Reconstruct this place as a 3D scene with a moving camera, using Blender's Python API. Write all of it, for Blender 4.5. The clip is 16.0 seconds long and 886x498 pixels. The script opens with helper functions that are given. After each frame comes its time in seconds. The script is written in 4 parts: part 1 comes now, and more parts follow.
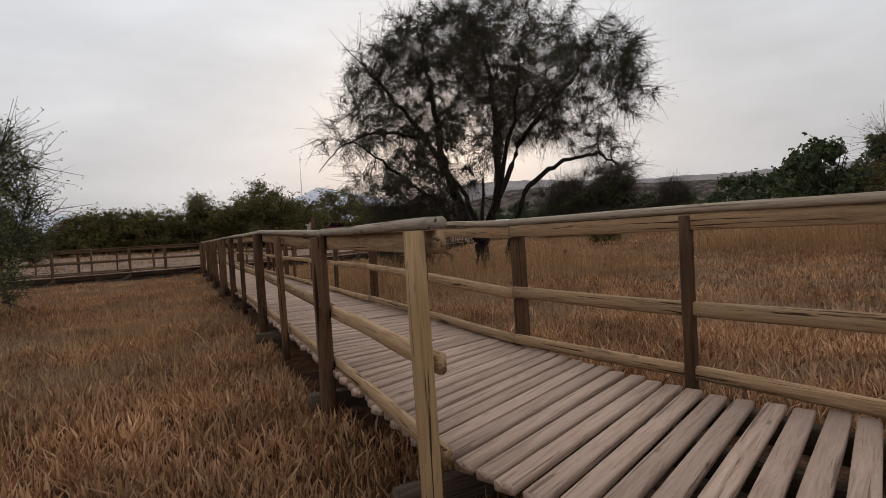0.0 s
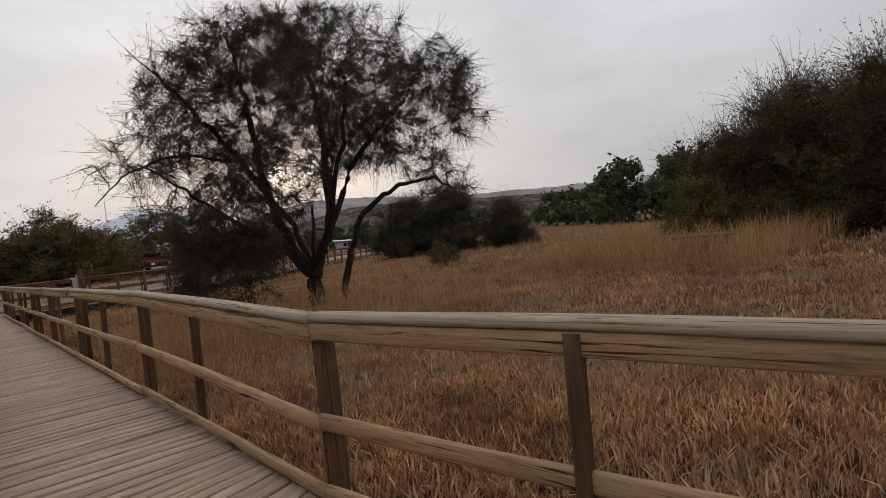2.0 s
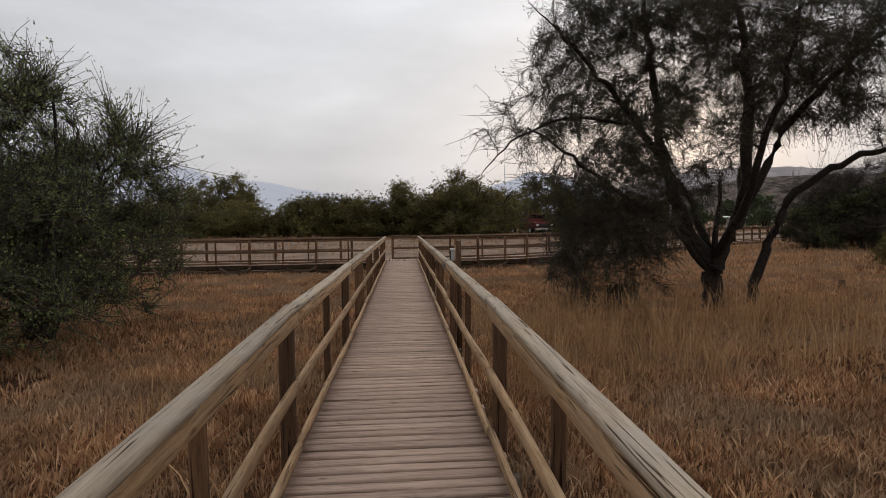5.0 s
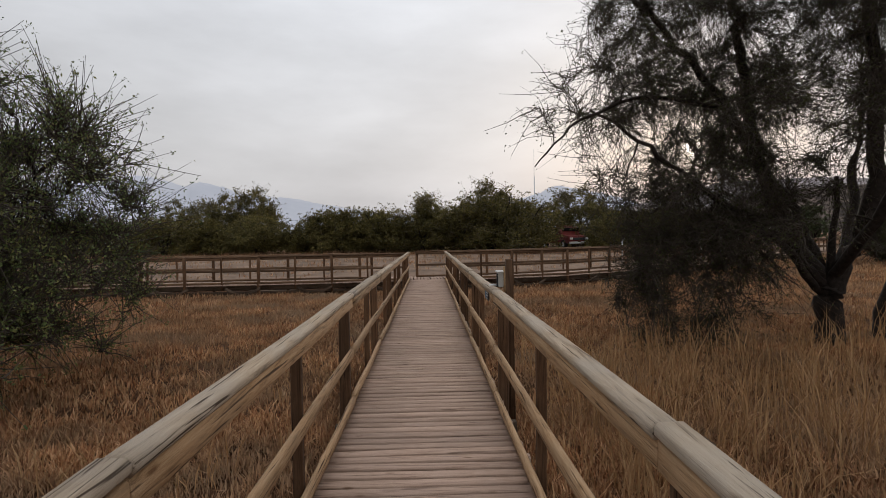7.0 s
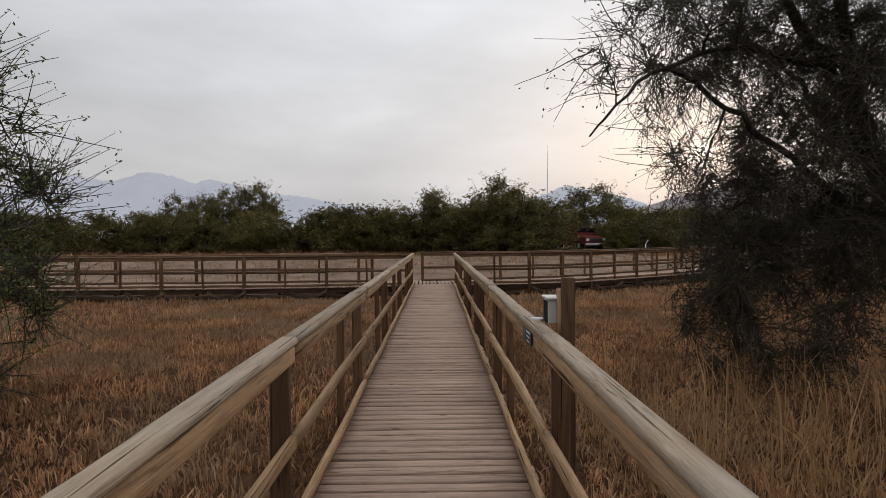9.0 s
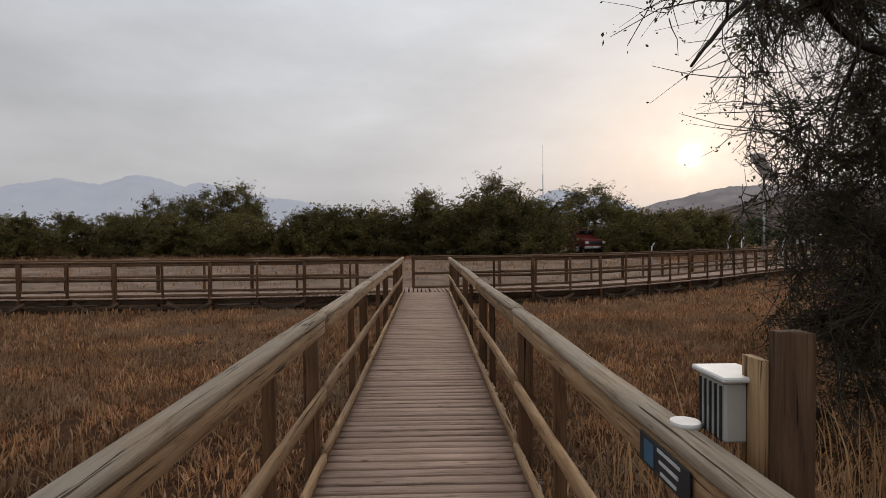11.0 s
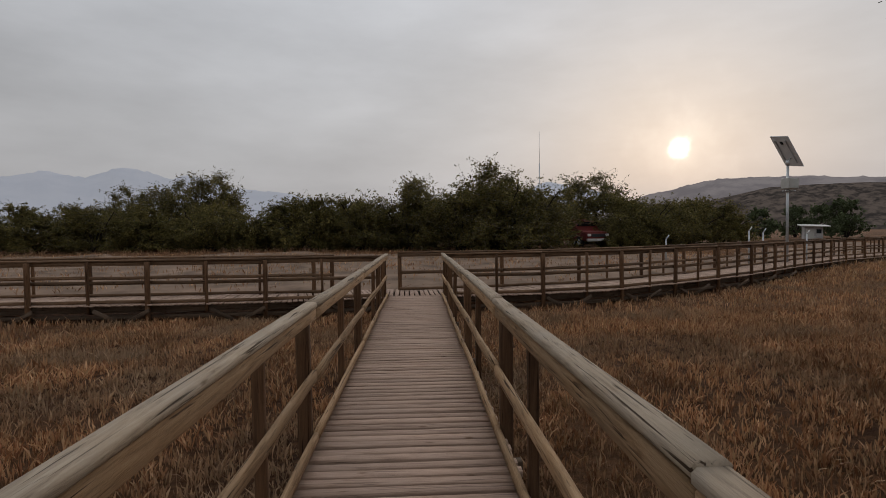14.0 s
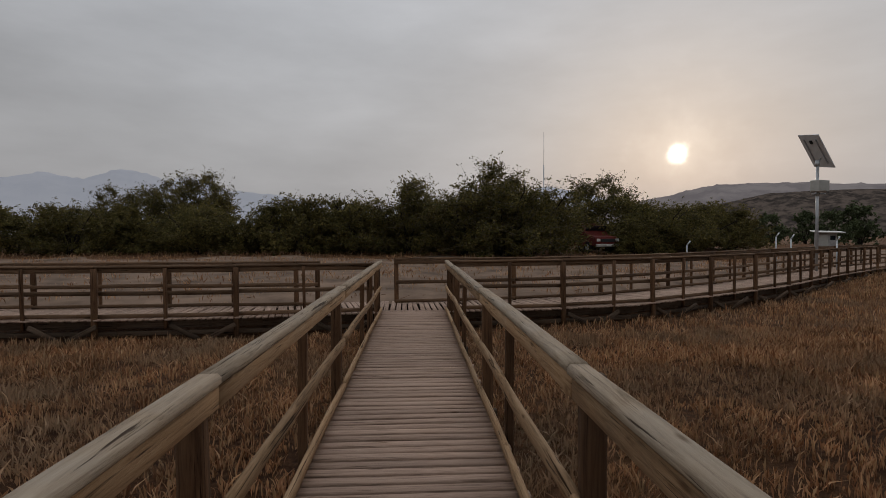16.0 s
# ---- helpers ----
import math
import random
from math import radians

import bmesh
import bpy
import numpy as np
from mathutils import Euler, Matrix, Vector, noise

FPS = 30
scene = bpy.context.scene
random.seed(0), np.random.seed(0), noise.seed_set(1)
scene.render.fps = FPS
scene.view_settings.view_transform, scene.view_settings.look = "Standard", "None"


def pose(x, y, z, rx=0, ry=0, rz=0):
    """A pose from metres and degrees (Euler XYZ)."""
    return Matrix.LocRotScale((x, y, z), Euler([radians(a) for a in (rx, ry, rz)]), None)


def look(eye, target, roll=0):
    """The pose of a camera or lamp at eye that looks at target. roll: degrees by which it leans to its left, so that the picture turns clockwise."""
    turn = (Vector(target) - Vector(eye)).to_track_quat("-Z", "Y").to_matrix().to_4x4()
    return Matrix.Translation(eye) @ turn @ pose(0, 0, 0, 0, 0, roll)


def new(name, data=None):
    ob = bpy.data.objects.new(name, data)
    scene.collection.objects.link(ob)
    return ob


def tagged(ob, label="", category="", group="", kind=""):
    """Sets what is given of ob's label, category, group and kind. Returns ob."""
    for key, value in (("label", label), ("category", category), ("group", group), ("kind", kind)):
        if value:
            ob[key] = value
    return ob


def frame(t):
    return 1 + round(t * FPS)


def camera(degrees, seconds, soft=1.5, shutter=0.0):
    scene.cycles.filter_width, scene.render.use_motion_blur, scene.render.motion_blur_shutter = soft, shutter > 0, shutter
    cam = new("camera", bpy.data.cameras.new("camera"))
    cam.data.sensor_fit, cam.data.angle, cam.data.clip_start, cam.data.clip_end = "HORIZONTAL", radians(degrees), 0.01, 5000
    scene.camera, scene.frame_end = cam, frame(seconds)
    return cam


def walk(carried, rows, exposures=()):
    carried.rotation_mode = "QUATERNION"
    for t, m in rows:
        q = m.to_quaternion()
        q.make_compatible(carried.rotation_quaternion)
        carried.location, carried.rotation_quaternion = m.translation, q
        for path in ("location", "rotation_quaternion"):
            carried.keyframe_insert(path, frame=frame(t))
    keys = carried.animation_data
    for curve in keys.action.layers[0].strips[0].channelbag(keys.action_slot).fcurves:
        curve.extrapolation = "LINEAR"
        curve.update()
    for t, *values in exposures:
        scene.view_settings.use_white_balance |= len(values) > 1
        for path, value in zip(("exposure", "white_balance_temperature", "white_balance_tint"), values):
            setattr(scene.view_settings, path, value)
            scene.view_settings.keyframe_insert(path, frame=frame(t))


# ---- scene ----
cam = camera(78.2, 16.0, soft=0.7)
EXPOSURES = [(0, 0.22), (3.5, 0.12), (5, 0.28), (10, 0.22), (12.3, -0.18), (14, -0.22), (16, -0.45)]
PATH = [
    (0, (-1.623, -0.748, 0.912), (-0.754, 1.052, 0.846), -3.4),
    (0.5, (-1.324, -0.393, 0.950), (-0.280, 1.311, 0.866), -4.1),
    (1, (-0.988, 0.063, 0.955), (0.186, 1.679, 0.846), -4.5),
    (1.5, (-0.859, 0.178, 1.170), (0.426, 1.707, 1.071), -4.8),
    (2, (-0.660, 0.275, 1.296), (0.683, 1.755, 1.245), -5.8),
    (2.5, (-0.499, 0.512, 1.352), (0.788, 2.043, 1.334), -4.3),
    (3, (-0.375, 0.738, 1.525), (0.747, 2.394, 1.494), -3.3),
    (3.5, (-0.100, 1.279, 1.469), (0.715, 3.105, 1.459), -3.0),
    (4, (-0.081, 1.607, 1.557), (0.403, 3.547, 1.527), -2.3),
    (4.5, (-0.051, 2.066, 1.570), (0.233, 4.044, 1.490), -1.3),
    (5, (0.055, 2.465, 1.599), (0.200, 4.458, 1.503), -0.6),
    (7.3, (0.047, 5.340, 1.561), (0.087, 7.339, 1.523), -0.6),
    (7.5, (0.072, 5.585, 1.571), (0.110, 7.584, 1.529), -0.1),
    (8, (0.038, 6.101, 1.562), (0.065, 8.101, 1.516), -0.3),
    (8.5, (0.034, 6.645, 1.560), (0.055, 8.645, 1.514), -0.3),
    (9, (0.081, 7.206, 1.580), (0.106, 9.205, 1.537), -0.4),
    (9.5, (0.039, 7.714, 1.588), (0.069, 9.714, 1.554), -0.4),
    (10, (0.041, 8.279, 1.573), (0.093, 10.278, 1.550), -0.7),
    (12.3, (0.035, 10.347, 1.542), (0.092, 12.345, 1.496), -0.3),
    (12.5, (0.065, 10.555, 1.558), (0.125, 12.553, 1.511), -0.4),
    (13, (0.059, 11.086, 1.543), (0.123, 13.084, 1.489), -0.4),
    (13.5, (0.098, 11.583, 1.536), (0.173, 13.581, 1.479), -0.3),
    (14, (0.082, 12.044, 1.546), (0.174, 14.041, 1.488), -0.6),
    (14.5, (0.057, 12.552, 1.564), (0.163, 14.549, 1.505), -0.2),
    (15, (0.115, 13.078, 1.584), (0.222, 15.074, 1.531), -0.2),
    (15.5, (0.032, 13.585, 1.555), (0.134, 15.581, 1.506), -0.2),
    (16, (0.053, 14.049, 1.549), (0.151, 16.046, 1.505), -0.2),
]
walk(cam, [(t, look(eye, target, roll)) for t, eye, target, roll in PATH], EXPOSURES)

# ---- world, sun, exposure ----
SUN_DIR = Vector((0.4346, 0.8898, 0.1393)).normalized()
scene.view_settings.exposure = 0.0
world = bpy.data.worlds.new("world")
scene.world = world
world.use_nodes = True


def build_world():
    nt = world.node_tree
    nt.nodes.clear()
    N, L = nt.nodes.new, nt.links.new
    out, bg = N("ShaderNodeOutputWorld"), N("ShaderNodeBackground")
    sky = N("ShaderNodeTexSky")
    sky.sky_type, sky.sun_disc = "NISHITA", False
    sky.sun_elevation = math.asin(SUN_DIR.z)
    sky.sun_rotation = math.atan2(SUN_DIR.x, SUN_DIR.y)
    sky.dust_density, sky.air_density = 6.0, 1.5
    bg.inputs["Strength"].default_value = 1.0
    co = N("ShaderNodeTexCoord")
    sep = N("ShaderNodeSeparateXYZ")
    L(co.outputs["Generated"], sep.inputs[0])
    # overcast veil: grey, a little warmer towards the horizon
    ramp = N("ShaderNodeValToRGB")
    ramp.color_ramp.elements[0].position, ramp.color_ramp.elements[0].color = 0.0, (0.335, 0.325, 0.33, 1)
    ramp.color_ramp.elements[1].position, ramp.color_ramp.elements[1].color = 0.72, (0.84, 0.87, 0.92, 1)
    low_sky = ramp.color_ramp.elements.new(0.17)
    low_sky.color = (0.445, 0.445, 0.46, 1)
    mid = ramp.color_ramp.elements.new(0.40)
    mid.color = (0.52, 0.535, 0.57, 1)
    L(sep.outputs["Z"], ramp.inputs[0])
    # soft cloud streaks
    mp = N("ShaderNodeMapping")
    mp.inputs["Scale"].default_value = (1.3, 1.3, 4.2)
    mp.inputs["Rotation"].default_value = (0.25, 0.1, 0.4)
    L(co.outputs["Generated"], mp.inputs[0])
    nz = N("ShaderNodeTexNoise")
    nz.inputs["Scale"].default_value, nz.inputs["Detail"].default_value, nz.inputs["Roughness"].default_value = 1.6, 6, 0.55
    L(mp.outputs[0], nz.inputs["Vector"])
    cl = N("ShaderNodeMapRange")
    cl.inputs["From Min"].default_value, cl.inputs["From Max"].default_value = 0.3, 0.72
    cl.inputs["To Min"].default_value, cl.inputs["To Max"].default_value = 0.80, 1.16
    L(nz.outputs["Fac"], cl.inputs["Value"])
    mul = N("ShaderNodeVectorMath")
    mul.operation = "SCALE"
    L(ramp.outputs[0], mul.inputs[0]); L(cl.outputs[0], mul.inputs["Scale"])
    # the veiled sun: disc and aureole seen through thin cloud
    dot = N("ShaderNodeVectorMath")
    dot.operation = "DOT_PRODUCT"
    nrm = N("ShaderNodeVectorMath")
    nrm.operation = "NORMALIZE"
    L(co.outputs["Generated"], nrm.inputs[0])
    L(nrm.outputs[0], dot.inputs[0])
    dot.inputs[1].default_value = SUN_DIR
    ang = N("ShaderNodeMath")
    ang.operation = "ARCCOSINE"
    cp = N("ShaderNodeMath")
    cp.operation = "MINIMUM"
    cp.inputs[1].default_value = 0.9999999
    L(dot.outputs["Value"], cp.inputs[0]); L(cp.outputs[0], ang.inputs[0])
    # thin cloud frays the aureole
    fray = N("ShaderNodeTexNoise")
    fray.inputs["Scale"].default_value, fray.inputs["Detail"].default_value = 26, 3
    L(nrm.outputs[0], fray.inputs["Vector"])
    fr = N("ShaderNodeMapRange")
    fr.inputs["From Min"].default_value, fr.inputs["From Max"].default_value = 0.3, 0.7
    fr.inputs["To Min"].default_value, fr.inputs["To Max"].default_value = 0.7, 1.45
    L(fray.outputs["Fac"], fr.inputs["Value"])
    frayed = N("ShaderNodeMath")
    frayed.operation = "MULTIPLY"
    L(ang.outputs[0], frayed.inputs[0]); L(fr.outputs[0], frayed.inputs[1])

    def lobe(width, power, colour):
        d = N("ShaderNodeMath"); d.operation = "DIVIDE"; d.inputs[1].default_value = width
        p = N("ShaderNodeMath"); p.operation = "POWER"; p.inputs[1].default_value = power
        g = N("ShaderNodeMath"); g.operation = "MULTIPLY"; g.inputs[1].default_value = -1
        e = N("ShaderNodeMath"); e.operation = "EXPONENT"
        v = N("ShaderNodeVectorMath"); v.operation = "SCALE"; v.inputs[0].default_value = colour
        L((frayed if width < 0.1 else ang).outputs[0], d.inputs[0]); L(d.outputs[0], p.inputs[0]); L(p.outputs[0], g.inputs[0])
        L(g.outputs[0], e.inputs[0]); L(e.outputs[0], v.inputs["Scale"])
        return v.outputs[0]

    total = mul.outputs[0]
    for width, power, colour in ((0.012, 2.6, (2.8, 2.4, 1.9)), (0.04, 1.1, (0.36, 0.32, 0.262)), (0.26, 1.5, (0.035, 0.034, 0.032)), (0.95, 2.0, (0.145, 0.147, 0.153))):
        a = N("ShaderNodeVectorMath")
        L(total, a.inputs[0]); L(lobe(width, power, colour), a.inputs[1])
        total = a.outputs[0]
    haze = N("ShaderNodeVectorMath"); haze.operation = "SCALE"; haze.inputs["Scale"].default_value = 0.006
    L(sky.outputs[0], haze.inputs[0])
    a = N("ShaderNodeVectorMath")
    L(total, a.inputs[0]); L(haze.outputs[0], a.inputs[1])
    L(a.outputs[0], bg.inputs["Color"]); L(bg.outputs[0], out.inputs["Surface"])


build_world()
sun_data = bpy.data.lights.new("sun", "SUN")
sun_data.energy, sun_data.angle, sun_data.color = 0.7, radians(12), (1.0, 0.86, 0.72)
sun_lamp = new("sun", sun_data)
sun_lamp.matrix_world = look((0, 0, 0), -SUN_DIR)


# ---- materials ----
def material(name, build):
    m = bpy.data.materials.new(name)
    m.use_nodes = True
    nt = m.node_tree
    nt.nodes.clear()
    out = nt.nodes.new("ShaderNodeOutputMaterial")
    b = nt.nodes.new("ShaderNodeBsdfPrincipled")
    b.inputs["Specular IOR Level"].default_value = 0.15
    nt.links.new(b.outputs[0], out.inputs["Surface"])
    build(nt, b)
    return m


def ramp_node(nt, source, stops):
    r = nt.nodes.new("ShaderNodeValToRGB")
    e = r.color_ramp.elements
    while len(e) < len(stops):
        e.new(0.5)
    for el, (pos, col) in zip(e, stops):
        el.position, el.color = pos, (*col, 1)
    nt.links.new(source, r.inputs[0])
    return r.outputs[0]


def mix_node(nt, fac, a, b, mode="MIX"):
    m = nt.nodes.new("ShaderNodeMix")
    m.data_type, m.blend_type = "RGBA", mode
    for i, v in ((0, fac), (6, a), (7, b)):
        if isinstance(v, (int, float)):
            m.inputs[i].default_value = v
        elif isinstance(v, tuple):
            m.inputs[i].default_value = (*v, 1)
        else:
            nt.links.new(v, m.inputs[i])
    return m.outputs[2]


def noise_node(nt, vec, scale, detail=4, rough=0.55, distortion=0.0):
    n = nt.nodes.new("ShaderNodeTexNoise")
    for k, v in (("Scale", scale), ("Detail", detail), ("Roughness", rough), ("Distortion", distortion)):
        n.inputs[k].default_value = v
    nt.links.new(vec, n.inputs["Vector"])
    return n.outputs["Fac"]


def vary_value(nt, colour, low, high, island=False):
    """Brightness varied from piece to piece."""
    if island:
        rnd = nt.nodes.new("ShaderNodeNewGeometry").outputs["Random Per Island"]
    else:
        rnd = nt.nodes.new("ShaderNodeObjectInfo").outputs["Random"]
    mr = nt.nodes.new("ShaderNodeMapRange")
    mr.inputs["To Min"].default_value, mr.inputs["To Max"].default_value = low, high
    nt.links.new(rnd, mr.inputs["Value"])
    h = nt.nodes.new("ShaderNodeHueSaturation")
    nt.links.new(mr.outputs[0], h.inputs["Value"])
    nt.links.new(colour, h.inputs["Color"])
    return h.outputs[0]


def grain_coords(nt, sx, sy, sz):
    """Coordinates along a beam's own length, shifted from beam to beam."""
    co = nt.nodes.new("ShaderNodeTexCoord")
    info = nt.nodes.new("ShaderNodeObjectInfo")
    mul = nt.nodes.new("ShaderNodeMath")
    mul.operation = "MULTIPLY"
    mul.inputs[1].default_value = 37.0
    nt.links.new(info.outputs["Random"], mul.inputs[0])
    add = nt.nodes.new("ShaderNodeVectorMath")
    nt.links.new(co.outputs["Object"], add.inputs[0])
    nt.links.new(mul.outputs[0], add.inputs[1])
    mp = nt.nodes.new("ShaderNodeMapping")
    mp.inputs["Scale"].default_value = (sx, sy, sz)
    nt.links.new(add.outputs[0], mp.inputs[0])
    return mp.outputs[0], add.outputs[0]


def wood(name, dark, mid, light, grey, weathered=0.5, low=0.8, high=1.15, rough=0.78, bump=0.35, cracks=1.0):
    def build(nt, b):
        along, plain = grain_coords(nt, 1.3, 20, 20)
        grain = noise_node(nt, along, 2.0, 9, 0.72, 0.9)
        col = ramp_node(nt, grain, ((0.3, dark), (0.48, mid), (0.7, light)))
        wear = noise_node(nt, plain, 2.6, 5, 0.6)
        worn = ramp_node(nt, wear, ((0.36, (0, 0, 0)), (0.66, (1, 1, 1))))
        f = nt.nodes.new("ShaderNodeMath")
        f.operation = "MULTIPLY"
        f.inputs[1].default_value = weathered
        nt.links.new(worn, f.inputs[0])
        col = mix_node(nt, f.outputs[0], col, grey)
        long_crack, _ = grain_coords(nt, 0.8, 30, 30)
        crack = noise_node(nt, long_crack, 1.7, 4, 0.55, 0.8)
        split = ramp_node(nt, crack, ((0.345, (0.16, 0.13, 0.11)), (0.4, (1, 1, 1))))
        col = mix_node(nt, cracks, col, split, "MULTIPLY")
        knots = nt.nodes.new("ShaderNodeTexVoronoi")
        km, _ = grain_coords(nt, 2.0, 7, 7)
        knots.inputs["Scale"].default_value = 1.3
        nt.links.new(km, knots.inputs["Vector"])
        kn = ramp_node(nt, knots.outputs["Distance"], ((0.04, (0.35, 0.27, 0.2)), (0.12, (1, 1, 1))))
        col = mix_node(nt, 0.75, col, kn, "MULTIPLY")
        nt.links.new(vary_value(nt, col, low, high), b.inputs["Base Color"])
        b.inputs["Roughness"].default_value = rough
        bm = nt.nodes.new("ShaderNodeBump")
        bm.inputs["Strength"].default_value, bm.inputs["Distance"].default_value = bump, 0.006
        h = nt.nodes.new("ShaderNodeMath")
        nt.links.new(grain, h.inputs[0]); nt.links.new(crack, h.inputs[1])
        nt.links.new(h.outputs[0], bm.inputs["Height"]); nt.links.new(bm.outputs[0], b.inputs["Normal"])
    return material(name, build)


PLANK = wood("deck_plank_wood", (0.17, 0.112, 0.078), (0.36, 0.245, 0.182), (0.48, 0.345, 0.265), (0.385, 0.278, 0.22), 0.5, 0.86, 1.14, 0.85, 0.7, 0.6)
RAIL = wood("rail_wood", (0.09, 0.046, 0.021), (0.33, 0.2, 0.103), (0.46, 0.305, 0.178), (0.28, 0.205, 0.135), 0.35, 0.78, 1.18, 0.8, 0.9)
CAP = wood("cap_rail_wood", (0.11, 0.075, 0.048), (0.30, 0.225, 0.155), (0.42, 0.335, 0.245), (0.32, 0.275, 0.225), 0.65, 0.85, 1.15, 0.85, 0.9)
POST = wood("post_wood", (0.035, 0.018, 0.01), (0.098, 0.05, 0.025), (0.16, 0.088, 0.046), (0.085, 0.053, 0.033), 0.35, 0.65, 1.35, 0.85, 0.6)
PALEPOST = wood("pale_post_wood", (0.18, 0.10, 0.045), (0.34, 0.21, 0.10), (0.43, 0.285, 0.15), (0.30, 0.21, 0.13), 0.35, 0.9, 1.1, 0.75, 0.5)
OLDRAIL = wood("old_rail_wood", (0.05, 0.028, 0.015), (0.14, 0.08, 0.044), (0.22, 0.135, 0.08), (0.165, 0.115, 0.08), 0.45, 0.65, 1.25, 0.85, 0.5)
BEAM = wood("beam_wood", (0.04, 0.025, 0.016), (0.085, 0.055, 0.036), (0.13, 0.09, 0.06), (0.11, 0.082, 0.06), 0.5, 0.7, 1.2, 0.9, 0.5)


def plain(name, colour, rough=0.6, metal=0.0, spread=0.12, scale=8.0, bump=0.1):
    def build(nt, b):
        co = nt.nodes.new("ShaderNodeTexCoord").outputs["Object"]
        n1 = noise_node(nt, co, scale, 6, 0.6)
        lo, hi = tuple(c * (1 - spread) for c in colour), tuple(min(1, c * (1 + spread)) for c in colour)
        nt.links.new(ramp_node(nt, n1, ((0.3, lo), (0.7, hi))), b.inputs["Base Color"])
        b.inputs["Roughness"].default_value, b.inputs["Metallic"].default_value = rough, metal
        bm = nt.nodes.new("ShaderNodeBump")
        bm.inputs["Strength"].default_value, bm.inputs["Distance"].default_value = bump, 0.01
        nt.links.new(n1, bm.inputs["Height"]); nt.links.new(bm.outputs[0], b.inputs["Normal"])
    return material(name, build)


def leafy(name, cols, trans=0.35, low=0.6, high=1.35, stain=None):
    def build(nt, b):
        rnd = nt.nodes.new("ShaderNodeNewGeometry").outputs["Random Per Island"]
        n = len(cols)
        col = ramp_node(nt, rnd, tuple((i / max(1, n - 1), c) for i, c in enumerate(cols)))
        co = nt.nodes.new("ShaderNodeTexCoord").outputs["Object"]
        patch = ramp_node(nt, noise_node(nt, co, 0.9, 3), ((0.35, (low, low, low)), (0.65, (high, high, high))))
        col = mix_node(nt, 1.0, col, patch, "MULTIPLY")
        if stain:
            col = mix_node(nt, ramp_node(nt, noise_node(nt, co, 0.42, 4, 0.6), ((0.46, (0, 0, 0)), (0.66, (0.75, 0.75, 0.75)))), col, stain)
        nt.links.new(col, b.inputs["Base Color"])
        b.inputs["Roughness"].default_value = 0.65
        t = nt.nodes.new("ShaderNodeBsdfTranslucent")
        nt.links.new(col, t.inputs["Color"])
        m = nt.nodes.new("ShaderNodeMixShader")
        m.inputs[0].default_value = trans
        out = next(x for x in nt.nodes if x.type == "OUTPUT_MATERIAL")
        nt.links.new(b.outputs[0], m.inputs[1]); nt.links.new(t.outputs[0], m.inputs[2])
        nt.links.new(m.outputs[0], out.inputs["Surface"])
    return material(name, build)


BARK = plain("dark_bark", (0.03, 0.023, 0.019), 0.9, 0, 0.45, 14, 0.6)
TWIG = plain("grey_brown_twig", (0.06, 0.047, 0.037), 0.9, 0, 0.35, 6, 0.2)
PALETWIG = plain("pale_twig", (0.15, 0.125, 0.1), 0.9, 0, 0.35, 6, 0.2)
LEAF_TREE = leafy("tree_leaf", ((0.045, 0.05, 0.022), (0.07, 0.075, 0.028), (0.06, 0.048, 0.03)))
LEAF_BUSH = leafy("bush_leaf", ((0.055, 0.055, 0.02), (0.115, 0.098, 0.032), (0.2, 0.155, 0.05)), 0.45)
LEAF_LEFT = leafy("blue_green_leaf", ((0.075, 0.105, 0.04), (0.13, 0.165, 0.06), (0.2, 0.185, 0.065)))
LEAF_FAR = leafy("far_leaf", ((0.06, 0.075, 0.036), (0.08, 0.10, 0.046), (0.105, 0.12, 0.06)))
GRASS = leafy("dry_grass", ((0.16, 0.066, 0.031), (0.35, 0.172, 0.08), (0.6, 0.37, 0.205), (0.22, 0.093, 0.044), (0.46, 0.255, 0.127), (0.37, 0.24, 0.127)), 0.2, 0.66, 1.3, (0.30, 0.215, 0.14))
STRAW = leafy("tall_straw", ((0.28, 0.15, 0.065), (0.38, 0.22, 0.105), (0.46, 0.29, 0.15)), 0.3, 0.8, 1.15)


def ground_build(nt, b):
    co = nt.nodes.new("ShaderNodeTexCoord").outputs["Object"]
    fine = noise_node(nt, co, 14.0, 9, 0.75)
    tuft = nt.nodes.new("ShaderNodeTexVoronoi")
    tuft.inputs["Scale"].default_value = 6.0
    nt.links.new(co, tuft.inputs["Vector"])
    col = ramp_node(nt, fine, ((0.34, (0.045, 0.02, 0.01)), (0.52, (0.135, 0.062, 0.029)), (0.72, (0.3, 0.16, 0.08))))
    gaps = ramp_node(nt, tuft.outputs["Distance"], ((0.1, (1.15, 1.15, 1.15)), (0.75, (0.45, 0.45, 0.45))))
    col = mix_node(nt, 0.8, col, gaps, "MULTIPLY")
    big = noise_node(nt, co, 0.16, 5, 0.6)
    col = mix_node(nt, ramp_node(nt, big, ((0.42, (0, 0, 0)), (0.62, (0.55, 0.55, 0.55)))), col, (0.20, 0.10, 0.045))
    nt.links.new(col, b.inputs["Base Color"])
    b.inputs["Roughness"].default_value = 0.95
    bm = nt.nodes.new("ShaderNodeBump")
    bm.inputs["Strength"].default_value, bm.inputs["Distance"].default_value = 1.0, 0.1
    nt.links.new(fine, bm.inputs["Height"]); nt.links.new(bm.outputs[0], b.inputs["Normal"])


GROUND = material("dry_ground", ground_build)
SAND = plain("pale_sand", (0.18, 0.122, 0.086), 0.95, 0, 0.5, 0.8, 0.6)


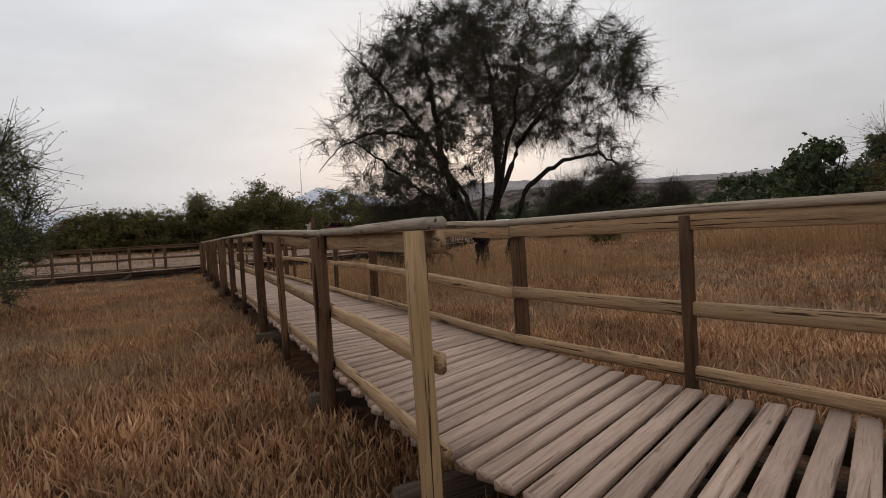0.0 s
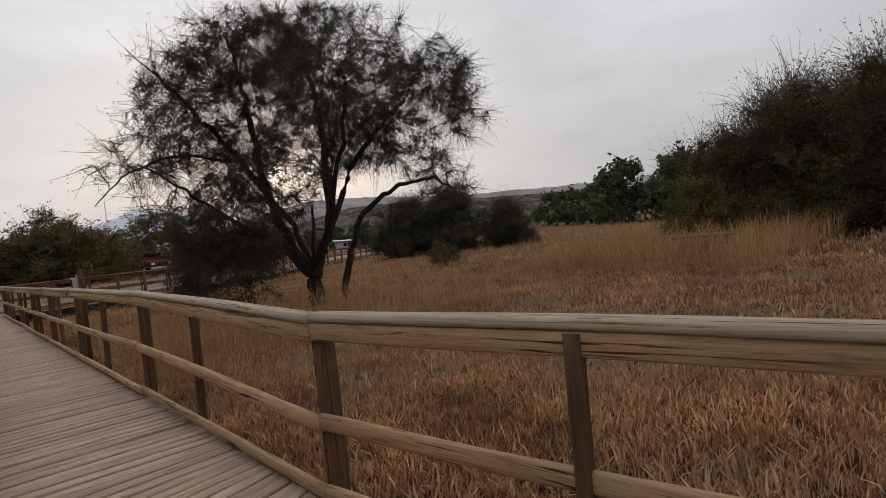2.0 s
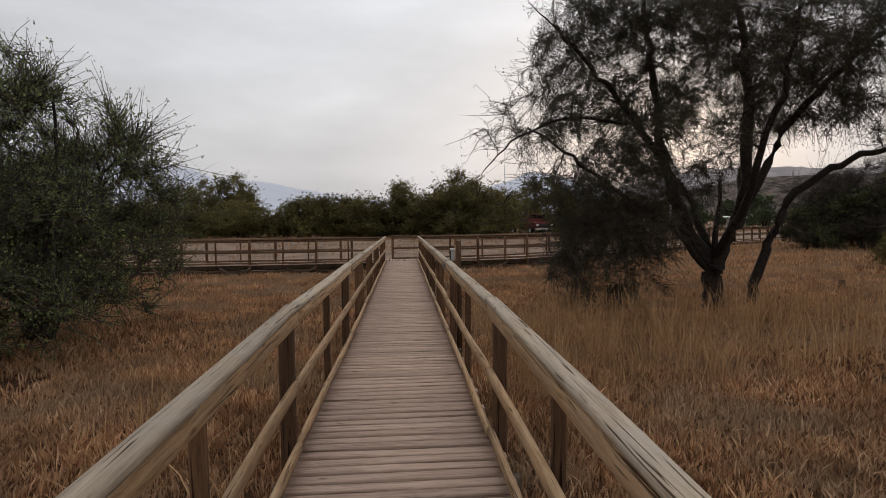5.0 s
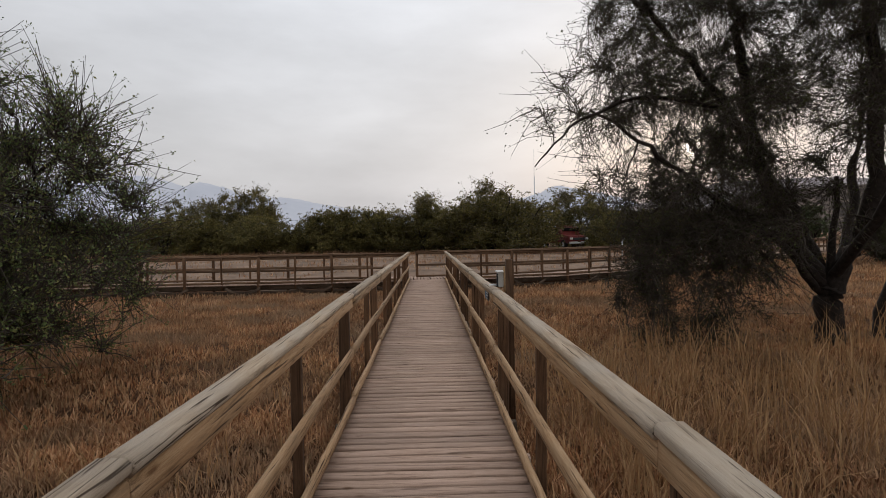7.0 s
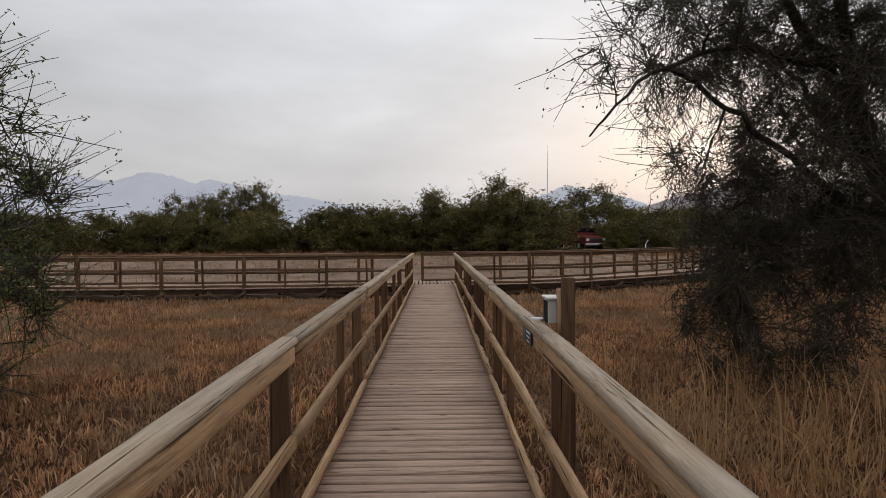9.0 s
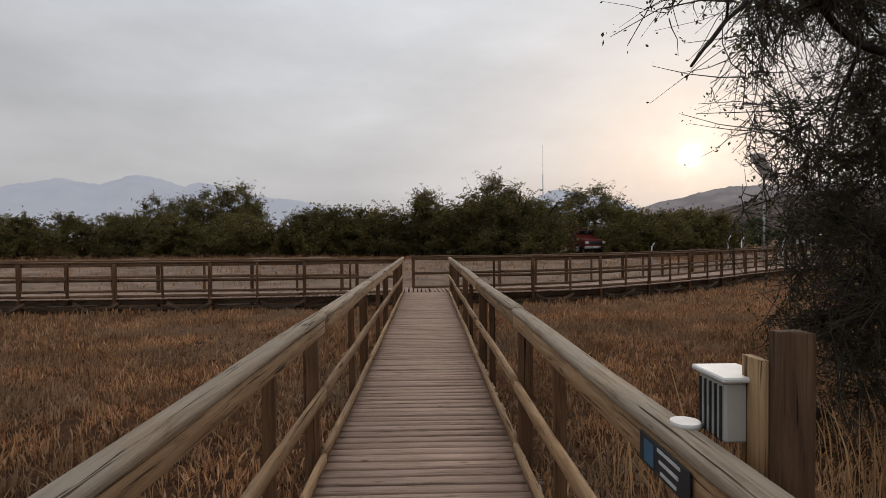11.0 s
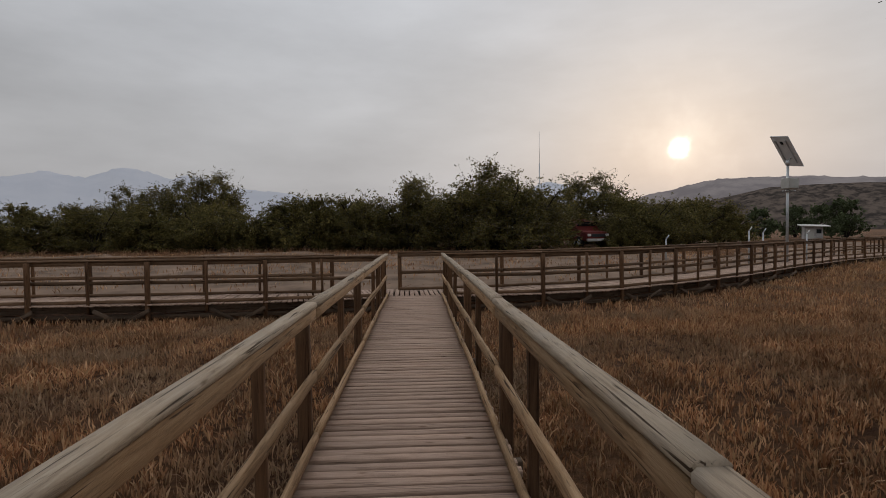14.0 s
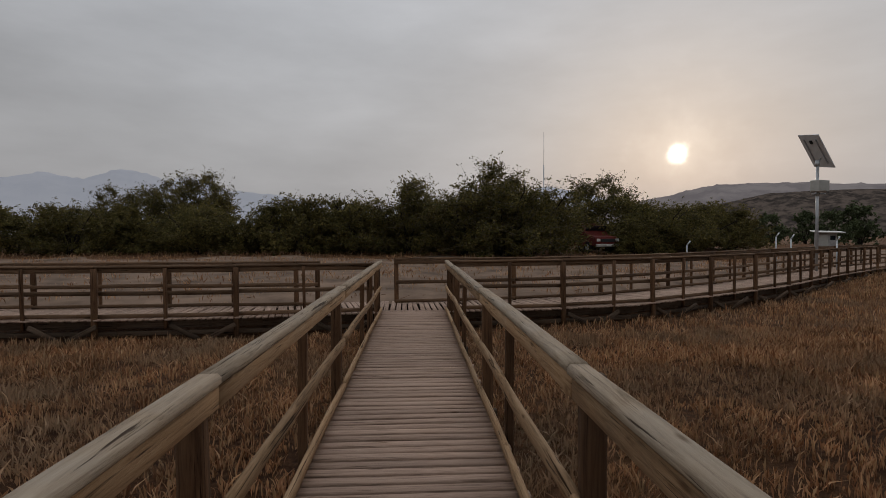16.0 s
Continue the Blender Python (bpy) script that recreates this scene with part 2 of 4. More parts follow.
# ---- mesh helpers ----
def np_mesh(name, verts, faces, mat=None, smooth=False):
    """A mesh from numpy arrays; faces is (n, 3) or (n, 4)."""
    verts, faces = np.asarray(verts, np.float32), np.asarray(faces, np.int32)
    me = bpy.data.meshes.new(name)
    n, k = faces.shape
    me.vertices.add(len(verts)); me.loops.add(n * k); me.polygons.add(n)
    me.vertices.foreach_set("co", verts.ravel())
    me.loops.foreach_set("vertex_index", faces.ravel())
    me.polygons.foreach_set("loop_start", np.arange(0, n * k, k, dtype=np.int32))
    me.polygons.foreach_set("loop_total", np.full(n, k, dtype=np.int32))
    if smooth:
        me.polygons.foreach_set("use_smooth", np.ones(n, dtype=bool))
    me.update(calc_edges=True)
    if mat:
        me.materials.append(mat)
    return me


def bm_mesh(name, bm, mat=None):
    me = bpy.data.meshes.new(name)
    bm.to_mesh(me)
    bm.free()
    if mat:
        me.materials.append(mat)
    return me


def part(name, me, parent, m=None, label=""):
    ob = new(name, me)
    if parent is not None:
        ob.parent = parent
    if m is not None:
        ob.matrix_basis = m
    return tagged(ob, label) if label else ob


def thing(name, label, category, m=None, group="", kind=""):
    ob = new(name)
    ob.empty_display_size = 0.1
    if m is not None:
        ob.matrix_basis = m
    return tagged(ob, label, category, group, kind)


RNG = np.random.default_rng(7)


def beam_mesh(name, length, w, h, mat, cut=0.008, stations=2, wobble=0.0, rng=None, taper=0.0, round_top=False):
    """A sawn beam along +X with chamfered edges, from x=0; wobble bends and swells it as old timber does."""
    rng = rng or RNG
    a, b, c = w / 2, h / 2, min(cut, w / 3, h / 3)
    if round_top:
        ring = [(-a, -b), (a, -b), (a, b * 0.45), (a * 0.86, b * 0.88), (a * 0.5, b), (-a * 0.5, b), (-a * 0.86, b * 0.88), (-a, b * 0.45)]
    else:
        ring = [(-a + c, -b), (a - c, -b), (a, -b + c), (a, b - c), (a - c, b), (-a + c, b), (-a, b - c), (-a, -b + c)]
    ring = np.array(ring)
    xs = np.linspace(0, length, stations)
    ph = rng.uniform(0, 6.28, 4)
    verts = []
    for x in xs:
        u = x / max(length, 1e-6)
        dy = wobble * (math.sin(u * 3.3 + ph[0]) + 0.5 * math.sin(u * 9 + ph[1]))
        dz = wobble * (math.sin(u * 3.0 + ph[2]) + 0.5 * math.sin(u * 8 + ph[3]))
        s = 1 - taper * u + wobble * rng.uniform(-1.5, 1.5)
        for y, z in ring:
            verts.append((x, y * s + dy, z * s + dz))
    faces = []
    for i in range(stations - 1):
        for j in range(8):
            k = (j + 1) % 8
            faces.append((i * 8 + j, i * 8 + k, i * 8 + 8 + k, i * 8 + 8 + j))
    e = (stations - 1) * 8
    for q in ((0, 3, 2, 1), (0, 5, 4, 3), (0, 7, 6, 5)):
        faces.append(q)
        faces.append(tuple(e + v for v in reversed(q)))
    return np_mesh(name, verts, faces, mat)


def along(p, q, twist=0.0):
    """The pose whose X axis runs from p to q, with Z as upright as it can be."""
    p, q = Vector(p), Vector(q)
    x = (q - p).normalized()
    up = Vector((0, 0, 1)) if abs(x.z) < 0.95 else Vector((0, 1, 0))
    y = up.cross(x).normalized()
    z = x.cross(y)
    m = Matrix((x, y, z)).transposed().to_4x4()
    m.translation = p
    return m @ Matrix.Rotation(twist, 4, "X")


def beam(name, p, q, w, h, mat, parent, label="", cut=0.008, stations=2, wobble=0.0, round_top=False, twist=0.0):
    length = (Vector(q) - Vector(p)).length
    return part(name, beam_mesh(name, length, w, h, mat, cut, stations, wobble, round_top=round_top), parent, along(p, q, twist), label)


def box(name, size, mat, parent, at, rz=0.0, cut=0.01, label="", rx=0.0, ry=0.0):
    bm = bmesh.new()
    bmesh.ops.create_cube(bm, size=1)
    bmesh.ops.scale(bm, vec=size, verts=bm.verts)
    if cut:
        bmesh.ops.bevel(bm, geom=bm.edges[:], offset=cut, segments=2, affect="EDGES", profile=0.5)
    return part(name, bm_mesh(name, bm, mat), parent, pose(*at, rx, ry, rz), label)


def rod(name, p, q, r, mat, parent, sides=10, label="", r2=None):
    length = (Vector(q) - Vector(p)).length
    bm = bmesh.new()
    bmesh.ops.create_cone(bm, cap_ends=True, segments=sides, radius1=r, radius2=r if r2 is None else r2, depth=length,
                          matrix=Matrix.Translation((0, 0, length / 2)))
    for f in bm.faces:
        f.smooth = len(f.verts) == 4
    z = (Vector(q) - Vector(p)).normalized()
    m = z.to_track_quat("Z", "Y").to_matrix().to_4x4()
    m.translation = Vector(p)
    return part(name, bm_mesh(name, bm, mat), parent, m, label)


# ---- ground ----
def ground_height(x, y):
    """Height of the dry marsh bed: flat by the boardwalk, rising a little to the far right."""
    x, y = np.asarray(x, float), np.asarray(y, float)
    rise = 0.022 * np.clip(x - 14, 0, 70)
    lumps = 0.025 * np.sin(x * 1.7 + 0.6 * np.sin(y * 1.3)) * np.cos(y * 1.45 + 0.5 * np.sin(x * 0.9)) + 0.03 * np.sin(x * 0.31 + 1) * np.sin(y * 0.27)
    edge = 25.4 + 0.72 * np.clip(x - 3, 0, 30) + 0.15 * np.clip(-20 - x, 0, 40)
    bank = 0.42 * np.clip((y - edge - 0.9) / 2.0, 0, 1) + 0.6 * np.clip((y - edge - 3) / 16, 0, 1)
    return -0.42 + np.maximum(rise, bank) + lumps


def graded(lo, hi, step, far):
    mid = list(np.arange(lo, hi + 1e-6, step))
    up, down, s, u, d = [], [], step, hi, lo
    while u < far:
        s *= 1.18
        u += s
        d -= s
        up.append(u)
        down.append(d)
    return np.array(down[::-1] + mid + up)


def build_ground():
    gx, gy = graded(-14, 34, 0.4, 3000), graded(-6, 44, 0.4, 3000)
    X, Y = np.meshgrid(gx, gy)
    Z = ground_height(X, Y)
    nx, ny = len(gx), len(gy)
    i = np.arange(nx * ny).reshape(ny, nx)
    f = np.stack([i[:-1, :-1], i[:-1, 1:], i[1:, 1:], i[1:, :-1]], -1).reshape(-1, 4)
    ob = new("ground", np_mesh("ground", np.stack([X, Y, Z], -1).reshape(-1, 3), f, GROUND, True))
    tagged(ob, "dry reddish-brown marsh ground reaching the horizon", "ground", kind="structure")


build_ground()


# ---- boardwalk ----
# centre line: straight along +y, bending to the right behind the start
def centre(s):
    """Place and heading (degrees, to the left of +y) of the boardwalk's middle, s metres along."""
    if s >= 1.7:
        return 0.0, s, 0.0
    x, y, a, u = 0.0, 1.7, 0.0, 1.7
    while u > s + 1e-6:
        d = min(0.05, u - s)
        a = 24.0 * min(1.0, (1.7 - u) / 1.2)
        x += math.sin(radians(a)) * d
        y -= math.cos(radians(a)) * d
        u -= d
    return x, y, a


def beside(s, off, z=0.0):
    x, y, a = centre(s)
    return Vector((x + off * math.cos(radians(a)), y + off * math.sin(radians(a)), z))


T_NEAR = 25.6
boardwalk = thing("boardwalk", "raised boardwalk of weathered grey-brown planks on timber beams", "boardwalk", kind="structure")


def build_deck():
    for off in (-0.55, 0.0, 0.55):
        s = -3.0
        while s < T_NEAR:
            e = min(s + 3.1, T_NEAR + 0.1)
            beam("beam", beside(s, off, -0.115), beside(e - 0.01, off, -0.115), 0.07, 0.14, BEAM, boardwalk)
            s += 3.1
    for s in (0.2, 1.5, 3.15, 6.2, 10.1, 13.1, 16.15, 19.5, 22.6):
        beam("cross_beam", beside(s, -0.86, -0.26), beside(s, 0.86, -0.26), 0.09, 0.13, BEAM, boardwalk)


build_deck()


def dip(y):
    """The handrails stand a little lower at the start of the straight."""
    return -0.085 * min(1.0, max(0.0, (6.4 - y) / 3.5))


def railing(name, label, spots, side, top=1.055, gap_before=(), ends=(True, True), rail=RAIL, post=POST, floor_z=0.0, tones=None, fine=True, main=False):
    """A railing along a line of posts. spots: (x, y, thick) on the line of the posts; side: unit vector to the walkway."""
    r = thing(name, label, "railing", kind="structure")
    n = len(spots)
    P = [Vector((x, y, dip(y) if main else 0.0)) for x, y, _ in spots]

    def inward(i):
        a, b = P[max(i - 1, 0)], P[min(i + 1, n - 1)]
        d = (b - a).normalized()
        return Vector((-d.y, d.x, 0)) * side

    for i, (x, y, thick) in enumerate(spots):
        w = (0.098 if thick else 0.062) if not (tones and tones[i]) else 0.074
        foot = float(ground_height(x, y)) - 0.06 if thick else floor_z - 0.2
        lean = Vector((RNG.uniform(-0.012, 0.012), RNG.uniform(-0.012, 0.012), 0))
        kind = post if not (tones and tones[i]) else tones[i]
        beam("post", P[i] + Vector((0, 0, foot)), P[i] + Vector((0, 0, top - 0.052)) + lean, w, w * RNG.uniform(0.92, 1.06), kind, r,
             cut=0.018 if thick else 0.008, stations=6, wobble=0.003, twist=math.atan2(inward(i).y, inward(i).x))
    marks = [i for i in range(n) if spots[i][2] or i in (0, n - 1)]
    st = 14 if fine else 4
    for a, b in zip(marks, marks[1:]):
        pa, pb = P[a], P[b]
        d = (pb - pa).normalized()
        ea = d * -(0.06 if a == marks[0] else -0.005)
        eb = d * (0.06 if b == marks[-1] else -0.005)
        na, nb = inward(a), inward(b)
        j = lambda s: Vector((0, 0, RNG.uniform(-s, s)))
        # cap, fascia under it, middle rail and kerb rail
        ka, kb = Vector((pa.x, pa.y, 0)), Vector((pb.x, pb.y, 0))
        beam("cap_rail", pa + ea + na * 0.055 + Vector((0, 0, top - 0.025)) + j(0.004), pb + eb + nb * 0.055 + Vector((0, 0, top - 0.025)) + j(0.004), 0.094, 0.048, CAP if rail is RAIL else rail, r,
             cut=0.013, stations=st, wobble=0.0035)
        beam("fascia_board", pa + ea + na * 0.07 + Vector((0, 0, top - 0.096)) + j(0.004), pb + eb + nb * 0.07 + Vector((0, 0, top - 0.096)) + j(0.004), 0.038, 0.09, rail, r,
             cut=0.006, stations=st, wobble=0.003)
        beam("middle_rail", pa + ea * 0.15 + na * 0.07 + Vector((0, 0, 0.49 + floor_z)) + j(0.01), pb + eb * 0.15 + nb * 0.07 + Vector((0, 0, 0.49 + floor_z)) + j(0.01), 0.042, 0.084, rail, r,
             cut=0.011, stations=st, wobble=0.006)
        beam("kerb_rail", ka + ea * 0.15 + na * 0.072 + Vector((0, 0, 0.046 + floor_z)) + j(0.006), kb + eb * 0.15 + nb * 0.072 + Vector((0, 0, 0.046 + floor_z)) + j(0.006), 0.044, 0.076, rail, r,
             cut=0.012, stations=st, wobble=0.005)
    return r


PXL, PXR = 0.762, 0.747
left_spots = [(-0.82, 1.14, 1)] + [(-PXL, y, k) for y, k in ((3.0, 1), (4.65, 0), (6.25, 1), (8.25, 0), (10.12, 1), (11.95, 0), (13.0, 1), (14.95, 0), (16.08, 1), (17.95, 0), (19.6, 1), (22.2, 0), (23.6, 1), (25.5, 1))]
right_spots = []
for s, k in ((-2.9, 1), (-1.4, 0), (0.0, 1), (1.6, 0), (2.8, 1), (4.9, 0), (6.4, 1), (8.4, 0), (10.15, 1), (12.1, 0), (13.15, 1), (15.2, 0), (16.15, 1), (18.1, 0), (19.3, 1), (22.0, 0), (23.4, 1), (25.5, 1)):
    v = beside(s, PXR) if s != 1.6 else Vector((0.882, 1.37, 0))
    right_spots.append((v.x, v.y, k))
railing("railing_main_1", "weathered timber handrail with brown posts beside the boardwalk", left_spots, -1.0, main=True, tones=[PALEPOST] + [None] * 14)
railing("railing_main_2", "weathered timber handrail with brown posts beside the boardwalk", right_spots, 1.0, main=True)

# crossing boardwalk at the far end
near_line = [(-42.0, 29.5), (-30.0, 26.6), (-20.0, 25.1), (-12.0, 24.6), (-5.7, 24.7), (-3.0, 24.95), (-0.79, 25.45), (0.79, 25.5), (2.45, 25.6), (5.0, 26.2), (8.2, 28.2), (11.2, 30.2), (16.0, 34.2), (22.0, 38.8), (34.0, 46.0)]


def offset_line(line, d):
    out = []
    for i, (x, y) in enumerate(line):
        a, b = Vector(line[max(i - 1, 0)]), Vector(line[min(i + 1, len(line) - 1)])
        t = (b - a).normalized()
        out.append((x - t.y * d, y + t.x * d))
    return out


def spread(line, step):
    """Posts along a line, thick and thin by turns."""
    pts = [Vector(p) for p in line]
    out, left, k = [(*pts[0], 1)], step, 0
    for a, b in zip(pts, pts[1:]):
        seg = (b - a).length
        u = left
        while u < seg - 0.3:
            k += 1
            p = a.lerp(b, u / seg)
            out.append((p.x, p.y, 0 if k % 2 else 1))
            u += step
        left = max(0.3, u - seg)
    out.append((*pts[-1], 1))
    return out


CROSS = "old brown timber railing of the crossing boardwalk"
far_line = offset_line(near_line, 1.75)
railing("railing_cross_1", CROSS, spread(near_line[:7], 1.3), 1.0, top=1.02, rail=OLDRAIL, fine=False)
railing("railing_cross_2", CROSS, spread(near_line[7:], 1.25), 1.0, rail=OLDRAIL, fine=False)
railing("railing_cross_3", CROSS, spread(far_line[:5] + [(-2.2, 26.6)], 1.4), -1.0, top=1.02, rail=OLDRAIL, fine=False)
railing("railing_cross_4", CROSS, spread([(-0.42, 27.0)] + far_line[8:], 1.3), -1.0, rail=OLDRAIL, fine=False)
cross_walk = thing("cross_boardwalk", "crossing boardwalk of grey planks on braced timber beams", "boardwalk", kind="structure")


def build_cross_beams():
    n = len(near_line)
    for off in (0.12, 1.6):
        ln = offset_line(near_line, off)
        for a, b in zip(ln, ln[1:]):
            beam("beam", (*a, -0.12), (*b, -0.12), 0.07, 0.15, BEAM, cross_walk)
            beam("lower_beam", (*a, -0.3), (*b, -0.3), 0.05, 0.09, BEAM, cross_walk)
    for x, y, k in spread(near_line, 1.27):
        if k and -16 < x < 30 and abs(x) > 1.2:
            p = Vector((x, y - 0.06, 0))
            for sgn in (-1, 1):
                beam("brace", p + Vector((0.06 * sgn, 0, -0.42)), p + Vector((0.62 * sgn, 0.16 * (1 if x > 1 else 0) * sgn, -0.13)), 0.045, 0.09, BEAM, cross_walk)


build_cross_beams()


# ---- plants ----
def tubes(P, R, sides=3):
    """Tubes through P (n, k, 3) with radii R (n, k)."""
    n, k, _ = P.shape
    D = np.gradient(P, axis=1)
    D /= np.linalg.norm(D, axis=2, keepdims=True) + 1e-9
    ref = np.where(np.abs(D[..., 2:3]) < 0.9, np.array([0, 0, 1.0]), np.array([1.0, 0, 0]))
    U = np.cross(D, ref)
    U /= np.linalg.norm(U, axis=2, keepdims=True) + 1e-9
    V = np.cross(D, U)
    ang = np.arange(sides) * 2 * np.pi / sides
    ring = U[:, :, None] * np.cos(ang)[:, None] + V[:, :, None] * np.sin(ang)[:, None]
    verts = (P[:, :, None] + ring * R[:, :, None, None]).reshape(-1, 3)
    base = np.arange(n * k * sides).reshape(n, k, sides)
    nxt = np.roll(base, -1, axis=2)
    f = np.stack([base[:, :-1], nxt[:, :-1], nxt[:, 1:], base[:, 1:]], -1).reshape(-1, 4)
    return verts, f


def unit(rng, n):
    v = rng.normal(size=(n, 3))
    return v / np.linalg.norm(v, axis=1, keepdims=True)


def leaves(C, size, rng, flat=0.0, long=2.0):
    """Small bent diamonds round the centres C."""
    n = len(C)
    a, b = unit(rng, n), unit(rng, n)
    a[:, 2] *= 1 - flat
    b -= a * (a * b).sum(1, keepdims=True)
    b /= np.linalg.norm(b, axis=1, keepdims=True) + 1e-9
    s = size * rng.uniform(0.6, 1.35, (n, 1))
    v = np.stack([C - a * s * long / 2, C + b * s * 0.5, C + a * s * long / 2, C - b * s * 0.5], 1).reshape(-1, 3)
    return v, np.arange(4 * n).reshape(n, 4)


def join(pieces):
    vs, fs, o = [], [], 0
    for v, f in pieces:
        vs.append(v)
        fs.append(f + o)
        o += len(v)
    return np.concatenate(vs), np.concatenate(fs)


def in_blobs(rng, blobs, n, shell=0.45):
    """Points in ellipsoids (x, y, z, rx, ry, rz), more of them near the skin."""
    vol = np.array([b[3] * b[4] * b[5] for b in blobs])
    pick = rng.choice(len(blobs), n, p=vol / vol.sum())
    B = np.array(blobs)[pick]
    return B[:, :3] + unit(rng, n) * (rng.uniform(shell ** 3, 1, (n, 1)) ** (1 / 3)) * B[:, 3:]


def grow(rng, limbs, blobs, n_branch, n_twig, n_leaf, r0, twig_len, twig_r, leaf_size, droop=0.1, wild=0.3, shell=0.3, keep=None, tips=0.12, up=0.0):
    """Limbs as guided, branches that reach from them into the crown, twigs along the branches and leaves along the twigs.
    Gives (wood verts, faces), (twig verts, faces), (leaf verts, faces)."""
    nodes, radius, wood_parts = [], [], []
    for pts, ra, rb in limbs:
        pts = np.array(pts, float)
        t = np.linspace(0, len(pts) - 1, 6 * (len(pts) - 1) + 1)
        i = np.clip(t.astype(int), 0, len(pts) - 2)
        u = (t - i)[:, None]
        p0, p1, p2, p3 = pts[np.clip(i - 1, 0, None)], pts[i], pts[i + 1], pts[np.clip(i + 2, None, len(pts) - 1)]
        C = 0.5 * (2 * p1 + (p2 - p0) * u + (2 * p0 - 5 * p1 + 4 * p2 - p3) * u ** 2 + (3 * p1 - p0 - 3 * p2 + p3) * u ** 3)
        C[1:] += rng.normal(size=(len(C) - 1, 3)) * min(0.035, ra * 0.35)
        R = np.linspace(ra, rb, len(C)) * rng.uniform(0.92, 1.1, len(C))
        wood_parts.append(tubes(C[None], R[None], 8))
        q = len(C) // 4
        nodes.append(C[q:]); radius.append(R[q:])
    nodes, radius = np.concatenate(nodes), np.concatenate(radius)
    goals = in_blobs(rng, blobs, n_branch, shell)
    if keep:
        goals = goals[keep(goals)]
    d0 = np.linalg.norm(goals[:, None] - nodes[None], axis=2).min(1)
    goals = goals[np.argsort(d0)]
    K = 6
    tw_nodes, tw_dirs = [], []
    bp, br = [], []
    for g in goals:
        d = np.linalg.norm(nodes - g, axis=1) - radius * 2.0
        j = int(d.argmin())
        a = nodes[j]
        L = np.linalg.norm(g - a)
        if L < 0.05:
            continue
        u = np.linspace(0, 1, K)[:, None]
        side = unit(rng, 1)[0] * L * wild
        C = a + (g - a) * u + side * np.sin(u * np.pi) * 0.5 + rng.normal(size=(K, 3)) * L * 0.03 * u
        C[:, 2] += (np.sin(u[:, 0] * np.pi) * L * 0.12) - droop * L * u[:, 0] ** 2
        ra = min(radius[j] * 0.65, 0.008 + 0.02 * L)
        R = np.linspace(ra, max(0.004, ra * 0.3), K)
        bp.append(C); br.append(R)
        nodes = np.concatenate([nodes, C[1:]]); radius = np.concatenate([radius, R[1:]])
        tw_nodes.append(C[1:]); tw_dirs.append(np.gradient(C, axis=0)[1:])
    wood_parts.append(tubes(np.array(bp), np.array(br), 5))
    TN, TD = np.concatenate(tw_nodes), np.concatenate(tw_dirs)
    TD /= np.linalg.norm(TD, axis=1, keepdims=True) + 1e-9
    pick = rng.integers(0, len(TN), n_twig)
    S = TN[pick] + rng.normal(size=(n_twig, 3)) * 0.02
    dirs = TD[pick] * 0.6 + unit(rng, n_twig) * 0.9
    dirs[:, 2] += up
    dirs /= np.linalg.norm(dirs, axis=1, keepdims=True)
    L = twig_len * rng.uniform(0.4, 1.5, (n_twig, 1))
    curl = unit(rng, n_twig) * 0.75
    k = 4
    u = np.linspace(0, 1, k)[None, :, None]
    P = S[:, None] + dirs[:, None] * L[:, None] * u + curl[:, None] * L[:, None] * u ** 2
    P += rng.normal(size=P.shape) * (L[:, None] * 0.05) * u
    P[:, :, 2] -= droop * L * u[0, :, 0] ** 2
    if keep:
        ok = keep(P[:, -1]) & keep(P[:, 1])
        P, L, n_twig = P[ok], L[ok], int(ok.sum())
    tv = tubes(P, np.linspace(twig_r, twig_r * 0.35, k)[None] * rng.uniform(0.7, 1.3, (n_twig, 1)), 3)
    li = rng.integers(0, n_twig, n_leaf)
    lu = rng.integers(1, k, n_leaf)
    LC = P[li, lu] + rng.normal(size=(n_leaf, 3)) * twig_len * tips
    lv = leaves(LC, leaf_size, rng)
    return join(wood_parts), tv, lv


def plant(name, label, category, parts, mats, m, group="", smooth=True):
    t = thing(name, label, category, m, group)
    (wv, wf), tv, lv = parts
    part("trunk", np_mesh("trunk", wv, wf, mats[0], True), t)
    part("branchwork", np_mesh("branchwork", *tv, mats[1], True), t)
    part("crown", np_mesh("crown", *lv, mats[2]), t)
    return t


# the large thorn tree: u along the view's right, z up
TREE = Vector((7.0, 14.2, -0.42))
UX, UY = 0.87, -0.49


def at_u(u, z, v=0.0):
    """A place in the tree: u across, z up, v away from the boardwalk's start."""
    return (u * UX + v * 0.49, u * UY + v * 0.87, z)


